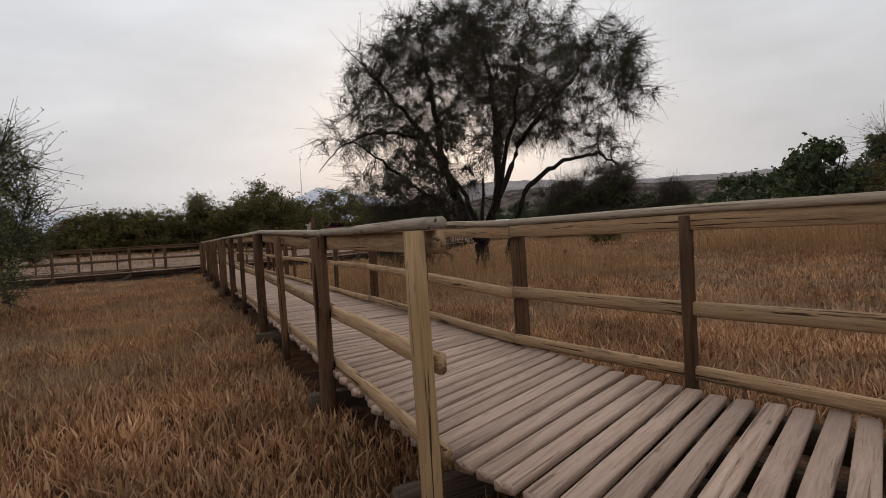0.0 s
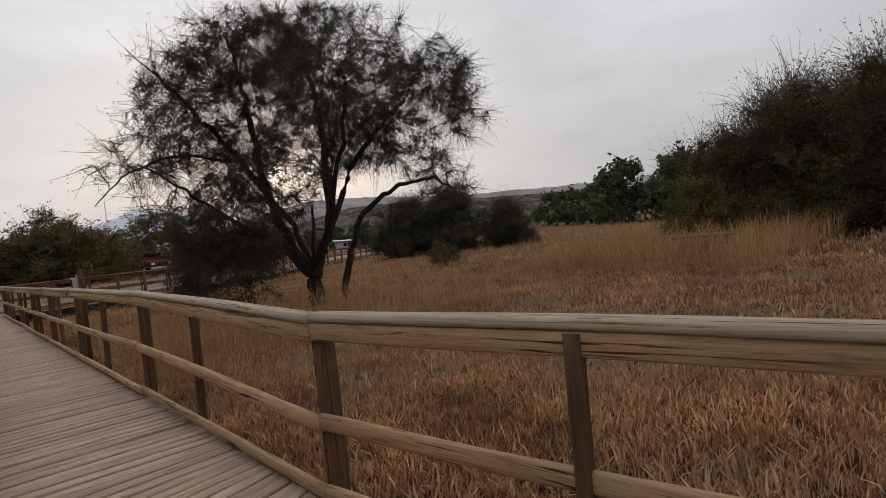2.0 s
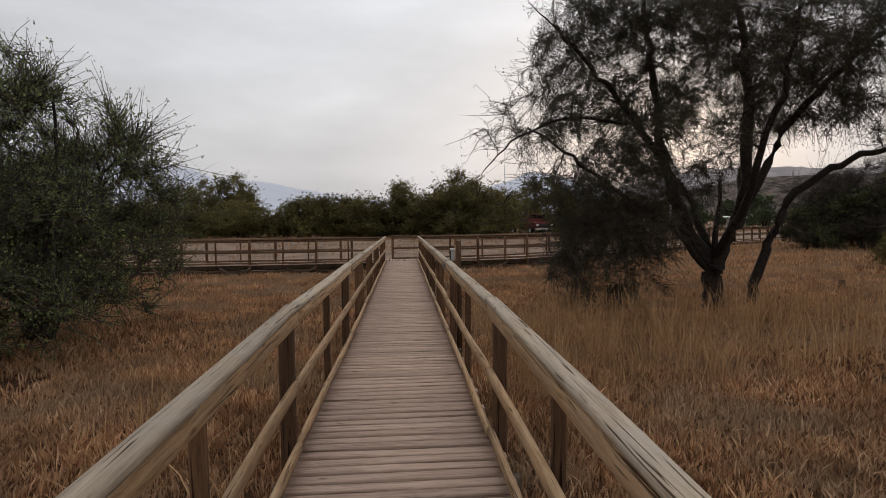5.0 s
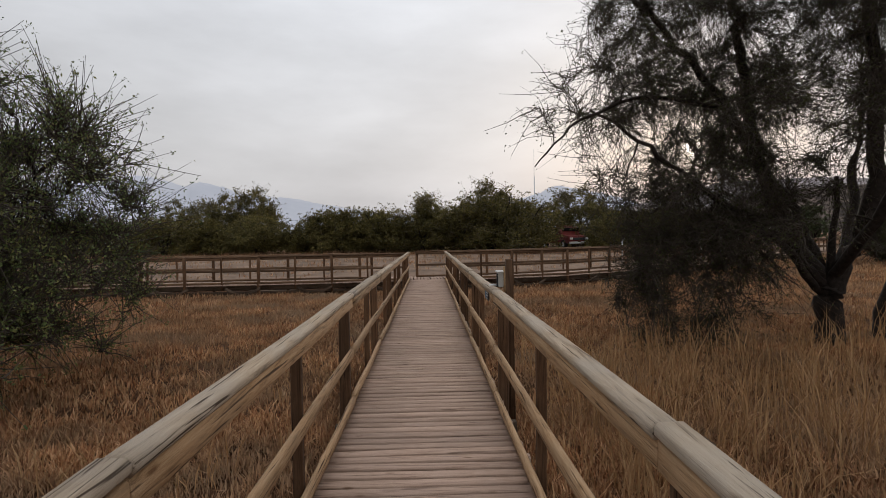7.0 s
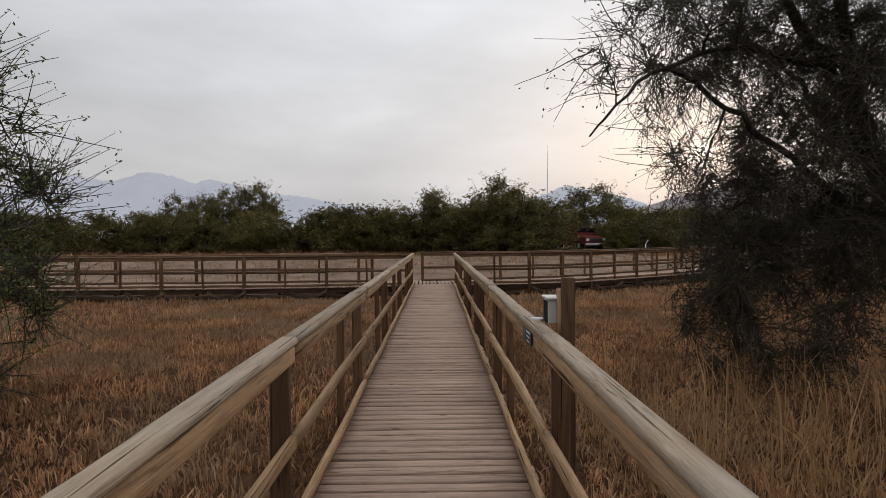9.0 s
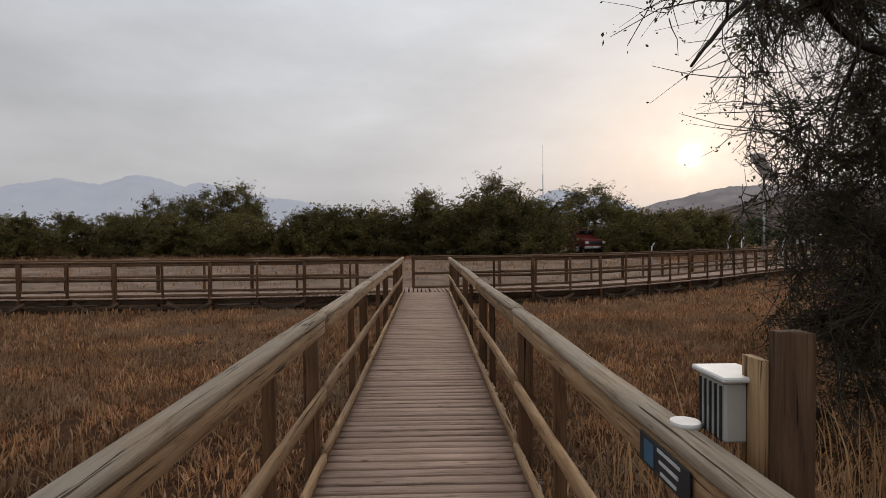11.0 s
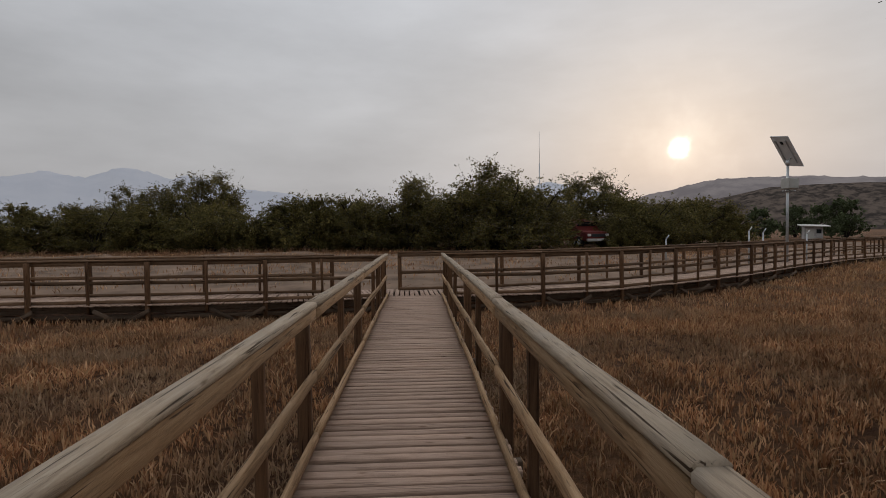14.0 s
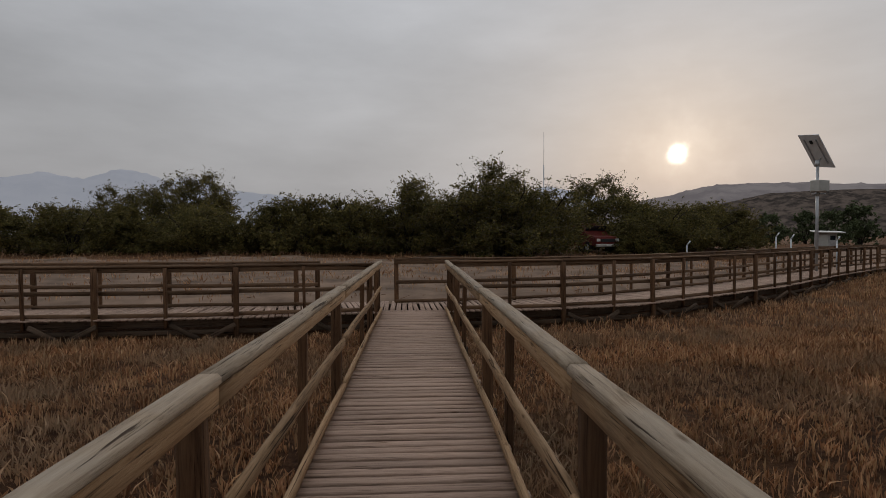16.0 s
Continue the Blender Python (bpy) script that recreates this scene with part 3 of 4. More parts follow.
def build_tree():
    rng = np.random.default_rng(11)
    A = at_u
    limbs = [
        ([A(0, -0.1), A(0.0, 0.5), A(0.02, 1.05)], 0.24, 0.2),
        ([A(0, 0.9), A(-0.75, 2.3, 0.1), A(-1.1, 3.7, 0.2), A(-1.3, 5.2, 0.4), A(-1.45, 6.5, 0.3), A(-1.7, 7.9, 0.2)], 0.17, 0.035),
        ([A(-1.0, 3.2, 0.1), A(-1.8, 4.5, -0.9), A(-2.5, 5.4, -1.7), A(-3.1, 6.1, -2.2)], 0.09, 0.03),
        ([A(0.05, 0.95), A(0.6, 2.5, -0.1), A(0.62, 4.4, -0.2), A(0.52, 5.9, 0.1), A(0.3, 7.7, 0.1)], 0.17, 0.035),
        ([A(0.5, 2.1, -0.1), A(1.35, 3.9, 0.3), A(2.3, 5.1, 0.6), A(3.2, 6.0, 0.5), A(3.8, 7.1, 0.6)], 0.1, 0.03),
        ([A(-0.1, 0.9), A(-0.8, 1.8, -0.9), A(-1.8, 2.6, -1.9), A(-2.6, 3.3, -2.6), A(-3.4, 3.9, -3.1)], 0.07, 0.02),
        ([A(0, 1.2), A(0.1, 2.9, 0.05)], 0.07, 0.035),
        ([A(0.1, 1.0), A(0.5, 2.2, 1.3), A(0.8, 3.8, 2.4), A(0.9, 5.6, 3.0)], 0.12, 0.03),
        ([A(0, 1.0), A(-0.5, 2.4, 0.7), A(-1.2, 3.6, 1.1), A(-1.8, 4.6, 1.2)], 0.1, 0.03),
        ([A(0.05, 1.1), A(0.5, 2.4, -1.2), A(1.0, 4.2, -2.2), A(1.2, 5.6, -2.7)], 0.1, 0.03),
        ([A(-0.05, 1.0), A(-0.5, 1.7, -0.4), A(-0.95, 2.0, -0.5)], 0.08, 0.03),
        ([A(-1.6, 4.1, -1.0), A(-2.7, 4.1, -2.5), A(-3.4, 3.6, -3.7), A(-3.8, 2.9, -4.5)], 0.042, 0.008),
        # second stem beside the trunk
        ([A(0.72, -0.1, 0.6), A(1.05, 1.3, 0.6), A(1.6, 2.6, 0.5), A(2.55, 3.25, 0.4), A(3.6, 3.45, 0.2), A(4.3, 3.1, 0.0)], 0.12, 0.03),
    ]
    blobs = []
    for u, z, v, ru, rz in ((-1.3, 7.0, -0.5, 1.9, 1.5), (0.9, 7.2, 0.0, 2.5, 1.6), (-2.9, 5.3, -1.5, 1.5, 1.4), (3.5, 6.1, 0.3, 2.1, 1.7), (-2.3, 3.0, -1.9, 1.7, 1.5),
                            (-2.5, 1.1, -2.0, 1.2, 1.1), (4.0, 3.7, 0.1, 1.2, 1.0), (0.5, 5.5, 2.0, 2.1, 1.6), (0.6, 5.6, -2.2, 2.1, 1.6), (-1.3, 3.4, -1.4, 1.3, 1.3),
                            (5.0, 5.4, 0.2, 1.0, 0.9), (-3.2, 4.4, -2.7, 1.0, 0.9), (-3.7, 3.9, -3.4, 0.5, 0.6), (-3.5, 3.6, -4.0, 0.7, 0.7), (-3.8, 3.0, -4.5, 0.4, 0.4), (-3.1, 4.6, -3.0, 0.8, 0.7), (-2.6, 6.3, -2.4, 0.9, 0.7), (-2.0, 2.4, -1.6, 1.3, 1.2), (-2.7, 0.9, -1.8, 1.0, 0.9), (-1.2, 7.2, -0.3, 1.6, 1.3), (1.6, 5.0, 0.4, 1.5, 1.2), (-2.4, 5.4, -1.2, 1.6, 1.3), (-1.8, 4.6, 0.6, 1.2, 1.3), (-1.2, 2.0, -1.7, 1.2, 1.2), (-2.1, 1.6, -1.8, 1.3, 1.1), (-1.6, 2.6, -1.2, 1.2, 1.1), (-2.9, 1.9, -2.2, 1.1, 1.0), (-0.7, 3.6, -1.8, 1.4, 1.2), (-1.7, 1.1, -1.3, 1.0, 0.9), (2.5, 4.7, 0.2, 1.4, 1.1), (4.2, 6.5, 0.3, 1.3, 1.1)):
        x, y, zz = at_u(u, z, v)
        blobs.append((x, y, zz, ru, ru, rz))
    g = grow(rng, limbs, blobs, 1350, 44000, 190000, 0.2, 0.38, 0.006, 0.018, droop=0.16, wild=0.4, shell=0.1, tips=0.07, keep=lambda p: ~((p[:, 0] < -4.1) & (p[:, 1] > -0.7)) & (p[:, 0] > -6.3) & ~((p[:, 0] < 0.87 * p[:, 1] - 4.0) & (p[:, 2] < 2.75)))
    plant("thorn_tree", "large dark thorn tree with many stems and sparse drooping twigs", "tree", g, (BARK, TWIG, LEAF_TREE), Matrix.Translation(TREE))


build_tree()


def bush_parts(seed, h, r, leaf_n, twig_n, twig_len, leaf_size, tall=1.0, branches=170, wild=0.3, skirt=0.0, up=0.5):
    rng = np.random.default_rng(seed)
    limbs, blobs = [], []
    for i in range(7):
        a, d = i * 0.9 + rng.uniform(0, 0.6), rng.uniform(0.25, 0.75) * r
        tip = (math.cos(a) * d, math.sin(a) * d, h * rng.uniform(0.55, 0.9) * (1.1 - 0.4 * d / r))
        limbs.append(([(math.cos(a) * 0.1, math.sin(a) * 0.1, -0.1), (tip[0] * 0.35, tip[1] * 0.35, tip[2] * 0.45), tip], 0.035 + 0.012 * h, 0.012))
    for i in range(11):
        a, d = rng.uniform(0, 6.28), r * rng.uniform(0.1, 0.72)
        z = h * rng.uniform(0.22, 0.78) * (1.08 - 0.45 * d / r)
        q = r * rng.uniform(0.3, 0.5)
        blobs.append((math.cos(a) * d, math.sin(a) * d, z, q, q, min(q * tall, h * 0.3)))
    for i in range(5):
        a = i * 1.256 + rng.uniform(0, 0.5)
        blobs.append((math.cos(a) * r * 0.6, math.sin(a) * r * 0.6, h * 0.16, r * 0.42, r * 0.42, h * 0.17))
    return grow(rng, limbs, blobs, branches, twig_n, leaf_n, 0.1, twig_len, 0.006 * h / 4 + 0.002, leaf_size, droop=skirt, wild=wild, shell=0.2, tips=0.13, up=up)


# the bushy tree left of the boardwalk
def build_left_tree():
    rng = np.random.default_rng(23)
    limbs = [([(0, 0, -0.1), (0.3 * math.cos(a), 0.3 * math.sin(a), 0.8), (d * math.cos(a), d * math.sin(a), z)], 0.09, 0.02)
             for a, d, z in ((0.2, 1.2, 3.2), (1.3, 1.0, 3.8), (2.4, 1.4, 3.4), (3.5, 1.3, 3.9), (4.5, 1.1, 3.3), (5.5, 1.5, 2.8), (0.8, 0.4, 4.2))]
    blobs = [(0, 0, 3.2, 1.7, 1.7, 1.3), (0.9, -0.3, 2.1, 1.5, 1.5, 1.3), (-0.9, 0.3, 2.4, 1.6, 1.6, 1.4), (0.4, -0.9, 0.9, 1.5, 1.5, 0.9), (-1.0, -1.0, 1.0, 1.4, 1.4, 1.0),
             (0.6, 1.0, 1.1, 1.5, 1.5, 1.0), (1.3, 0.2, 2.9, 0.9, 0.9, 0.9), (-0.3, 0.3, 4.1, 0.9, 0.9, 0.8), (-0.8, -1.2, 2.6, 1.1, 1.1, 1.1), (1.3, 1.2, 2.5, 0.7, 0.8, 0.7), (0.9, -2.2, 0.7, 1.2, 1.2, 0.8), (-0.6, -2.6, 1.0, 1.3, 1.3, 1.1)]
    g = grow(rng, limbs, blobs, 440, 12000, 120000, 0.1, 0.44, 0.008, 0.021, droop=-0.1, wild=0.35, shell=0.2, tips=0.06, up=0.55)
    plant("bushy_tree", "dense dark-green bushy tree with bare twig tips", "tree", g, (BARK, TWIG, LEAF_LEFT), Matrix.Translation((-6.2, 12.2, -0.42)))


build_left_tree()

# bushes behind the crossing boardwalk: a few shapes, turned and scaled
BUSH_SHAPES = [bush_parts(31, 4.6, 2.9, 27000, 1300, 0.5, 0.061, branches=130), bush_parts(32, 4.0, 3.2, 27000, 1200, 0.5, 0.061, branches=130),
               bush_parts(33, 5.0, 2.7, 26000, 1500, 0.55, 0.06, 1.3, branches=130), bush_parts(34, 3.4, 2.7, 24000, 1100, 0.45, 0.061, branches=120),
               bush_parts(35, 4.8, 2.9, 36000, 9000, 0.75, 0.036, 1.2, branches=200, up=0.75)]
BUSHES = []
for i, g in enumerate(BUSH_SHAPES):
    meshes = (np_mesh("trunk", *g[0], BARK, True), np_mesh("branchwork", *g[1], PALETWIG if i in (0, 2) else TWIG, True), np_mesh("crown", *g[2], LEAF_BUSH))
    BUSHES.append(meshes)
FAR_SHAPE = bush_parts(41, 8.2, 3.6, 8000, 300, 0.8, 0.19, 1.2)
FAR_MESHES = (np_mesh("trunk", *FAR_SHAPE[0], BARK, True), np_mesh("branchwork", *FAR_SHAPE[1], TWIG, True), np_mesh("crown", *FAR_SHAPE[2], LEAF_FAR))


def set_bush(name, label, meshes, x, y, sc, rz, category="bush", group="", sz=1.0):
    t = thing(name, label, category, Matrix.Translation((x, y, float(ground_height(x, y)) - 0.03)) @ Matrix.Rotation(radians(rz), 4, "Z") @ Matrix.Diagonal((sc, sc, sc * sz, 1)), group)
    for n, me in zip(("trunk", "branchwork", "crown"), meshes):
        part(n, me, t)
    return t


ROW_LABEL = "dark-green scrub bush with pale twig tips behind the path"
for i, (x, y, sc, k) in enumerate((
        (-41, 52, 0.9, 1), (-36, 49, 0.85, 0), (-31.5, 47, 0.85, 1), (-27, 46, 0.85, 3), (-23, 46.5, 0.8, 1), (-19.5, 46, 0.76, 0), (-16, 47, 0.85, 3), (-12.6, 46, 0.8, 1), (-9.4, 46.5, 0.9, 3),
        (-6.2, 46, 0.9, 1), (-3.2, 45.5, 0.85, 0), (-0.4, 45, 0.88, 2), (2.6, 44, 0.95, 0), (4.9, 43.5, 1.02, 2), (6.7, 45.2, 1.05, 0), (13.2, 53.5, 1.1, 2), (13.4, 46.6, 0.6, 3), (15.6, 49.0, 1.0, 1), (9.3, 54.5, 1.0, 0),
        (17.5, 52, 1.0, 3), (21, 54, 1.0, 1), (25, 56, 1.0, 3), (-33, 55, 0.9, 1), (-24, 54, 0.85, 1), (-5, 51, 0.9, 1), (3, 49, 0.95, 1), (-14, 51, 0.85, 1), (-1, 48.5, 0.85, 3), (-8, 49.5, 0.85, 1), (-19, 50, 0.8, 3), (23, 58, 1.0, 1), (19, 56, 1.0, 3))):
    set_bush("bush", ROW_LABEL, BUSHES[k], x, y, sc * 1.25, (i * 77) % 360, group="bushes behind the crossing path", sz=0.8)
for i, (x, y, sc) in enumerate(((-20.5, 60, 0.92), (-17.0, 58, 1.0), (-24.5, 60, 0.85))):
    set_bush("tree", "leafy green tree standing above the bushes", BUSHES[2], x, y, sc * 1.25, i * 100 + 20, "tree", "trees above the bushes")
# thorn bushes right of the boardwalk
for i, (x, y, sc, k, sz) in enumerate(((23.6, 8.6, 1.0, 4, 1.0), (26.5, 6.8, 1.3, 4, 1.08), (29.5, 4.2, 1.3, 4, 1.08), (24.5, 3.0, 1.25, 4, 1.08), (22.4, 9.4, 0.7, 1, 1.1), (27, 0.0, 1.35, 4, 1.08), (25.2, 6.0, 0.9, 0, 1.0))):
    set_bush("thorn_bush", "tall dark thorn bush with spiky bare tips", BUSHES[k], x, y, sc, i * 61, group="thorn bushes in the field", sz=sz)
# backlit silhouette put into the colour: bush crown in the darker tree leaf
SILHOUETTE_BUSH = (BUSHES[4][0], BUSHES[4][1], np_mesh("crown", *BUSH_SHAPES[1][2], LEAF_TREE))
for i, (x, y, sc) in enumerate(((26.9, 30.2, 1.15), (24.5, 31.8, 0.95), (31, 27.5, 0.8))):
    set_bush("bush", "rounded bush coloured as a dark silhouette behind the thorn tree", SILHOUETTE_BUSH, x, y, sc, i * 50 + 10, group="bushes behind the tree")
set_bush("shrub", "low grey-green shrub standing in the dry grass", BUSHES[3], 19.5, 22.5, 0.4, 10)
FAR_LABEL = "distant leafy green tree at the edge of the dry field"
for i, (x, y, sc) in enumerate(((60, 35, 0.95), (56, 31, 1.05), (61, 28, 1.1), (55, 25.5, 0.95), (60, 22, 1.05), (52, 20, 0.95), (66, 39, 0.8), (70, 45, 0.8), (74, 52, 0.85), (80, 60, 0.9), (60, 16, 1.0), (57, 9, 1.0),
                                 (48, 62, 0.55), (54, 60, 0.55), (60, 58, 0.6), (66, 56, 0.6), (44, 66, 0.6), (39, 72, 0.5), (45, 75, 0.55), (35, 74, 0.5), (50, 78, 0.6))):
    set_bush("far_tree", FAR_LABEL, FAR_MESHES, x, y, sc, i * 67, "tree", "trees at the field's edge")


# ---- grass ----
def blades(rng, X, Y, n_per, height, spread_r, width, lean):
    """Tufts of thin blades at X, Y."""
    n = len(X) * n_per
    x = np.repeat(X, n_per) + rng.normal(size=n) * spread_r
    y = np.repeat(Y, n_per) + rng.normal(size=n) * spread_r
    z = ground_height(x, y) - 0.01
    tuft = np.repeat(rng.uniform(0.5, 1.55, len(X)), n_per)
    h = height * tuft * rng.uniform(0.5, 1.25, n)
    a = rng.uniform(0, 6.283, n)
    l = np.abs(rng.normal(size=n)) * lean * h
    b = rng.uniform(0, 6.283, n)
    w = width * rng.uniform(0.6, 1.4, n)
    base = np.stack([x, y, z], -1)
    side = np.stack([np.cos(b) * w, np.sin(b) * w, 0 * w], -1)
    mid = base + np.stack([np.cos(a) * l * 0.35, np.sin(a) * l * 0.35, h * 0.6], -1)
    tip = base + np.stack([np.cos(a) * l, np.sin(a) * l, h], -1)
    v = np.stack([base, mid + side, tip, mid - side], 1).reshape(-1, 3)
    o = np.arange(n)[:, None] * 4
    tri = np.concatenate([o + np.array([0, 1, 3])[None], o + np.array([3, 1, 2])[None]])
    return v, tri


def free_ground(x, y):
    """Where grass may stand: off the boardwalks, the sand and the trampled start."""
    on_main = (np.abs(x - np.where(y < 3.2, (3.2 - y) * 0.33, 0)) < 0.72) & (y < 25.4)
    near_y = np.interp(x, [p[0] for p in near_line], [p[1] for p in near_line])
    beyond = y > near_y - 0.15
    return ~(on_main | (beyond & (x < 30)))


def scatter(rng, n, x0, x1, y0, y1):
    x, y = rng.uniform(x0, x1, n), rng.uniform(y0, y1, n)
    k = free_ground(x, y)
    return x[k], y[k]


def build_grass():
    rng = np.random.default_rng(5)
    sets = []
    for n, box4, per, h, s, w, lean in (
            (36000, (-4.5, 5.5, -2.5, 11), 8, 0.105, 0.028, 0.0072, 0.5),
            (22000, (-7, 8, 10, 24.9), 7, 0.108, 0.034, 0.0088, 0.5),
            (20000, (5, 17, -4, 25), 5, 0.125, 0.05, 0.0125, 0.5),
            (12000, (-22, -4.5, 4, 25), 5, 0.14, 0.052, 0.012, 0.4),
            (9000, (1.5, 24, 22, 38), 5, 0.15, 0.06, 0.012, 0.4),
            (15000, (16, 60, -4, 45), 4, 0.2, 0.12, 0.024, 0.5)):
        X, Y = scatter(rng, n, *box4)
        sets.append(blades(rng, X, Y, per, h, s, w, lean))
    X, Y = rng.uniform(-36, 30, 5200), rng.uniform(27, 48, 5200)
    k = Y > np.interp(X, [p[0] for p in near_line], [p[1] for p in near_line]) + 2.3 + rng.exponential(3.0, 5200) * (rng.uniform(0, 1, 5200) < 0.6)
    sets.append(blades(rng, X[k], Y[k], 5, 0.16, 0.12, 0.014, 0.6))
    ob = new("grass", np_mesh("grass", *join(sets), GRASS))
    tagged(ob, "short dry reddish-brown marsh plants covering the ground", "grass", kind="stuff")
    sets = []
    for n, box4, h, lean in ((420, (1.4, 9, 8.5, 14.0), 0.6, 0.45), (900, (14, 24, 5, 13), 0.85, 0.5), (500, (12, 50, 12, 40), 0.55, 0.4), (110, (1.1, 4.2, 8.0, 12), 0.5, 0.5), (70, (-3.2, -1.1, 3, 14), 0.4, 0.5)):
        X, Y = scatter(rng, n, *box4)
        sets.append(blades(rng, X, Y, 9, h, 0.06, 0.005 if h < 0.8 else 0.008, lean))
    ob = new("tall_grass", np_mesh("tall_grass", *join(sets), STRAW))
    tagged(ob, "tall dry straw-coloured grass stalks in the field", "grass", kind="stuff")


build_grass()


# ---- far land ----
# distant land: air haze is put into the colour and lifted by self-glow
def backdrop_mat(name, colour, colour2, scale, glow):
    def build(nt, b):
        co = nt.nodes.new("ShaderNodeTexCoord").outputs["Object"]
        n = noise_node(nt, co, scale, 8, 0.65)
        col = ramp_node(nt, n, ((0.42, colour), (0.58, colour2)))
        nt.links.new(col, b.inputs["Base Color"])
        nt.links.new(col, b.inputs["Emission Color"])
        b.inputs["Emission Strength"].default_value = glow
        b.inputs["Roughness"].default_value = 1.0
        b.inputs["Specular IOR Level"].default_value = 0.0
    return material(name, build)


# the farther the range, the paler its painted haze and the stronger its glow
MOUNTAIN = backdrop_mat("haze_tinted_mountain", (0.235, 0.243, 0.272), (0.25, 0.256, 0.282), 0.004, 0.72)
HILL = backdrop_mat("haze_tinted_hill", (0.135, 0.12, 0.122), (0.18, 0.16, 0.157), 0.01, 0.45)
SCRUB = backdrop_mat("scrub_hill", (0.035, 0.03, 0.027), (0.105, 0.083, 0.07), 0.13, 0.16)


def ridge(name, label, profile, dist, depth, mat, rough, seed):
    """A range of hills: profile of (bearing in degrees right of +y, crest height), at a distance."""
    rng = np.random.default_rng(seed)
    b = np.linspace(profile[0][0], profile[-1][0], 260)
    h = np.interp(b, [p[0] for p in profile], [p[1] for p in profile])
    ph = rng.uniform(0, 6.28, 6)
    h = h * (1 + rough * sum(np.sin(b * f + p) / f ** 0.8 for f, p in zip((0.9, 1.9, 3.7, 7.3, 13.0, 23.0), ph)))
    rows = []
    for u in (0.0, 0.25, 0.55, 0.8, 1.0, 1.25):
        r = dist - depth * (1 - u)
        z = -1 + (h + 1) * (math.sin(min(u, 1) * 1.57) ** 1.3) * (1 if u <= 1 else 0.6)
        wob = 1 + 0.02 * np.sin(b * 2.3 + u * 5) + 0.015 * np.sin(b * 7.1 + u * 9)
        rows.append(np.stack([np.sin(np.radians(b)) * r, np.cos(np.radians(b)) * r, z * (wob if u < 1 else 1)], -1))
    V = np.concatenate(rows)
    n = len(b)
    i = np.arange(len(rows) * n).reshape(len(rows), n)
    f = np.stack([i[:-1, :-1], i[:-1, 1:], i[1:, 1:], i[1:, :-1]], -1).reshape(-1, 4)
    tagged(new(name, np_mesh(name, V, f, mat, True)), label, "hills", kind="structure")


ridge("backdrop_mountains", "mountain range with pale blue haze painted in", ((-75, 150), (-50, 240), (-38, 262), (-33, 330), (-30.3, 305), (-27.7, 362), (-25, 345), (-23.6, 310), (-22.2, 338), (-18.5, 275), (-13, 240), (-6, 165), (0, 130), (8, 200), (13.5, 300), (18, 250), (24, 120), (30, 60)), 3350, 900, MOUNTAIN, 0.012, 2)
ridge("backdrop_hills", "grey-brown hills with haze painted in", ((14, 10), (20, 85), (23.5, 118), (28, 150), (32, 158), (37, 148), (45, 130), (60, 120), (80, 140), (110, 150)), 1850, 500, HILL, 0.01, 3)
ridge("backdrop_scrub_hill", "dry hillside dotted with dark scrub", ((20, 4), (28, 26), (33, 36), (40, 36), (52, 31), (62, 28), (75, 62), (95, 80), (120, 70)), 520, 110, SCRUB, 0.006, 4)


# pale sandy yard beyond the crossing boardwalk
def build_sand():
    gx, us = np.arange(-44, 40, 0.5), np.linspace(0, 1, 26)
    ny = np.interp(gx, [p[0] for p in near_line], [p[1] for p in near_line])
    y0 = ny + 1.9 + 0.3 * np.sin(gx * 1.3)
    y1 = np.where(gx < 16, 42.0, 42 + (gx - 16) * 0.8) + 1.0 * np.sin(gx * 0.6) + 0.6 * np.sin(gx * 1.7)
    Y = y0[None] + (y1 - y0)[None] * us[:, None]
    X = np.repeat(gx[None], len(us), 0)
    Z = ground_height(X, Y) + 0.02
    i = np.arange(X.size).reshape(X.shape)
    f = np.stack([i[:-1, :-1], i[:-1, 1:], i[1:, 1:], i[1:, :-1]], -1).reshape(-1, 4)
    tagged(new("sand_path", np_mesh("sand_path", np.stack([X, Y, Z], -1).reshape(-1, 3), f, SAND, True)), "pale grey-brown sandy track beyond the boardwalk", "path", kind="structure")


build_sand()

# ---- things ----
STEEL = plain("galvanised_steel", (0.45, 0.46, 0.47), 0.45, 0.6, 0.12, 6)
PANELBACK = plain("panel_back", (0.62, 0.62, 0.62), 0.6, 0.0, 0.1, 3)
CELL = plain("solar_cell", (0.03, 0.035, 0.06), 0.25, 0.0, 0.2, 3)
BOXGREY = plain("grey_cabinet", (0.42, 0.41, 0.38), 0.5, 0.2, 0.08, 5)
DARK = plain("dark_plastic", (0.03, 0.032, 0.034), 0.5, 0, 0.2, 20)
WHITE = plain("white_paint", (0.6, 0.59, 0.57), 0.5, 0, 0.1, 10)
RED = plain("red_paint", (0.10, 0.014, 0.011), 0.5, 0, 0.15, 4)
GLASS = plain("dark_glass", (0.02, 0.023, 0.026), 0.08, 0, 0.1, 3, 0.0)
TYRE = plain("black_rubber", (0.02, 0.02, 0.02), 0.85, 0, 0.2, 20)
SLAT = wood("reddish_slat_wood", (0.13, 0.06, 0.035), (0.22, 0.11, 0.065), (0.3, 0.17, 0.11), (0.2, 0.13, 0.1), 0.3)
SIGN_INK = plain("sign_lettering", (0.5, 0.52, 0.52), 0.5, 0, 0.1, 20)


def gz(x, y):
    return float(ground_height(x, y))


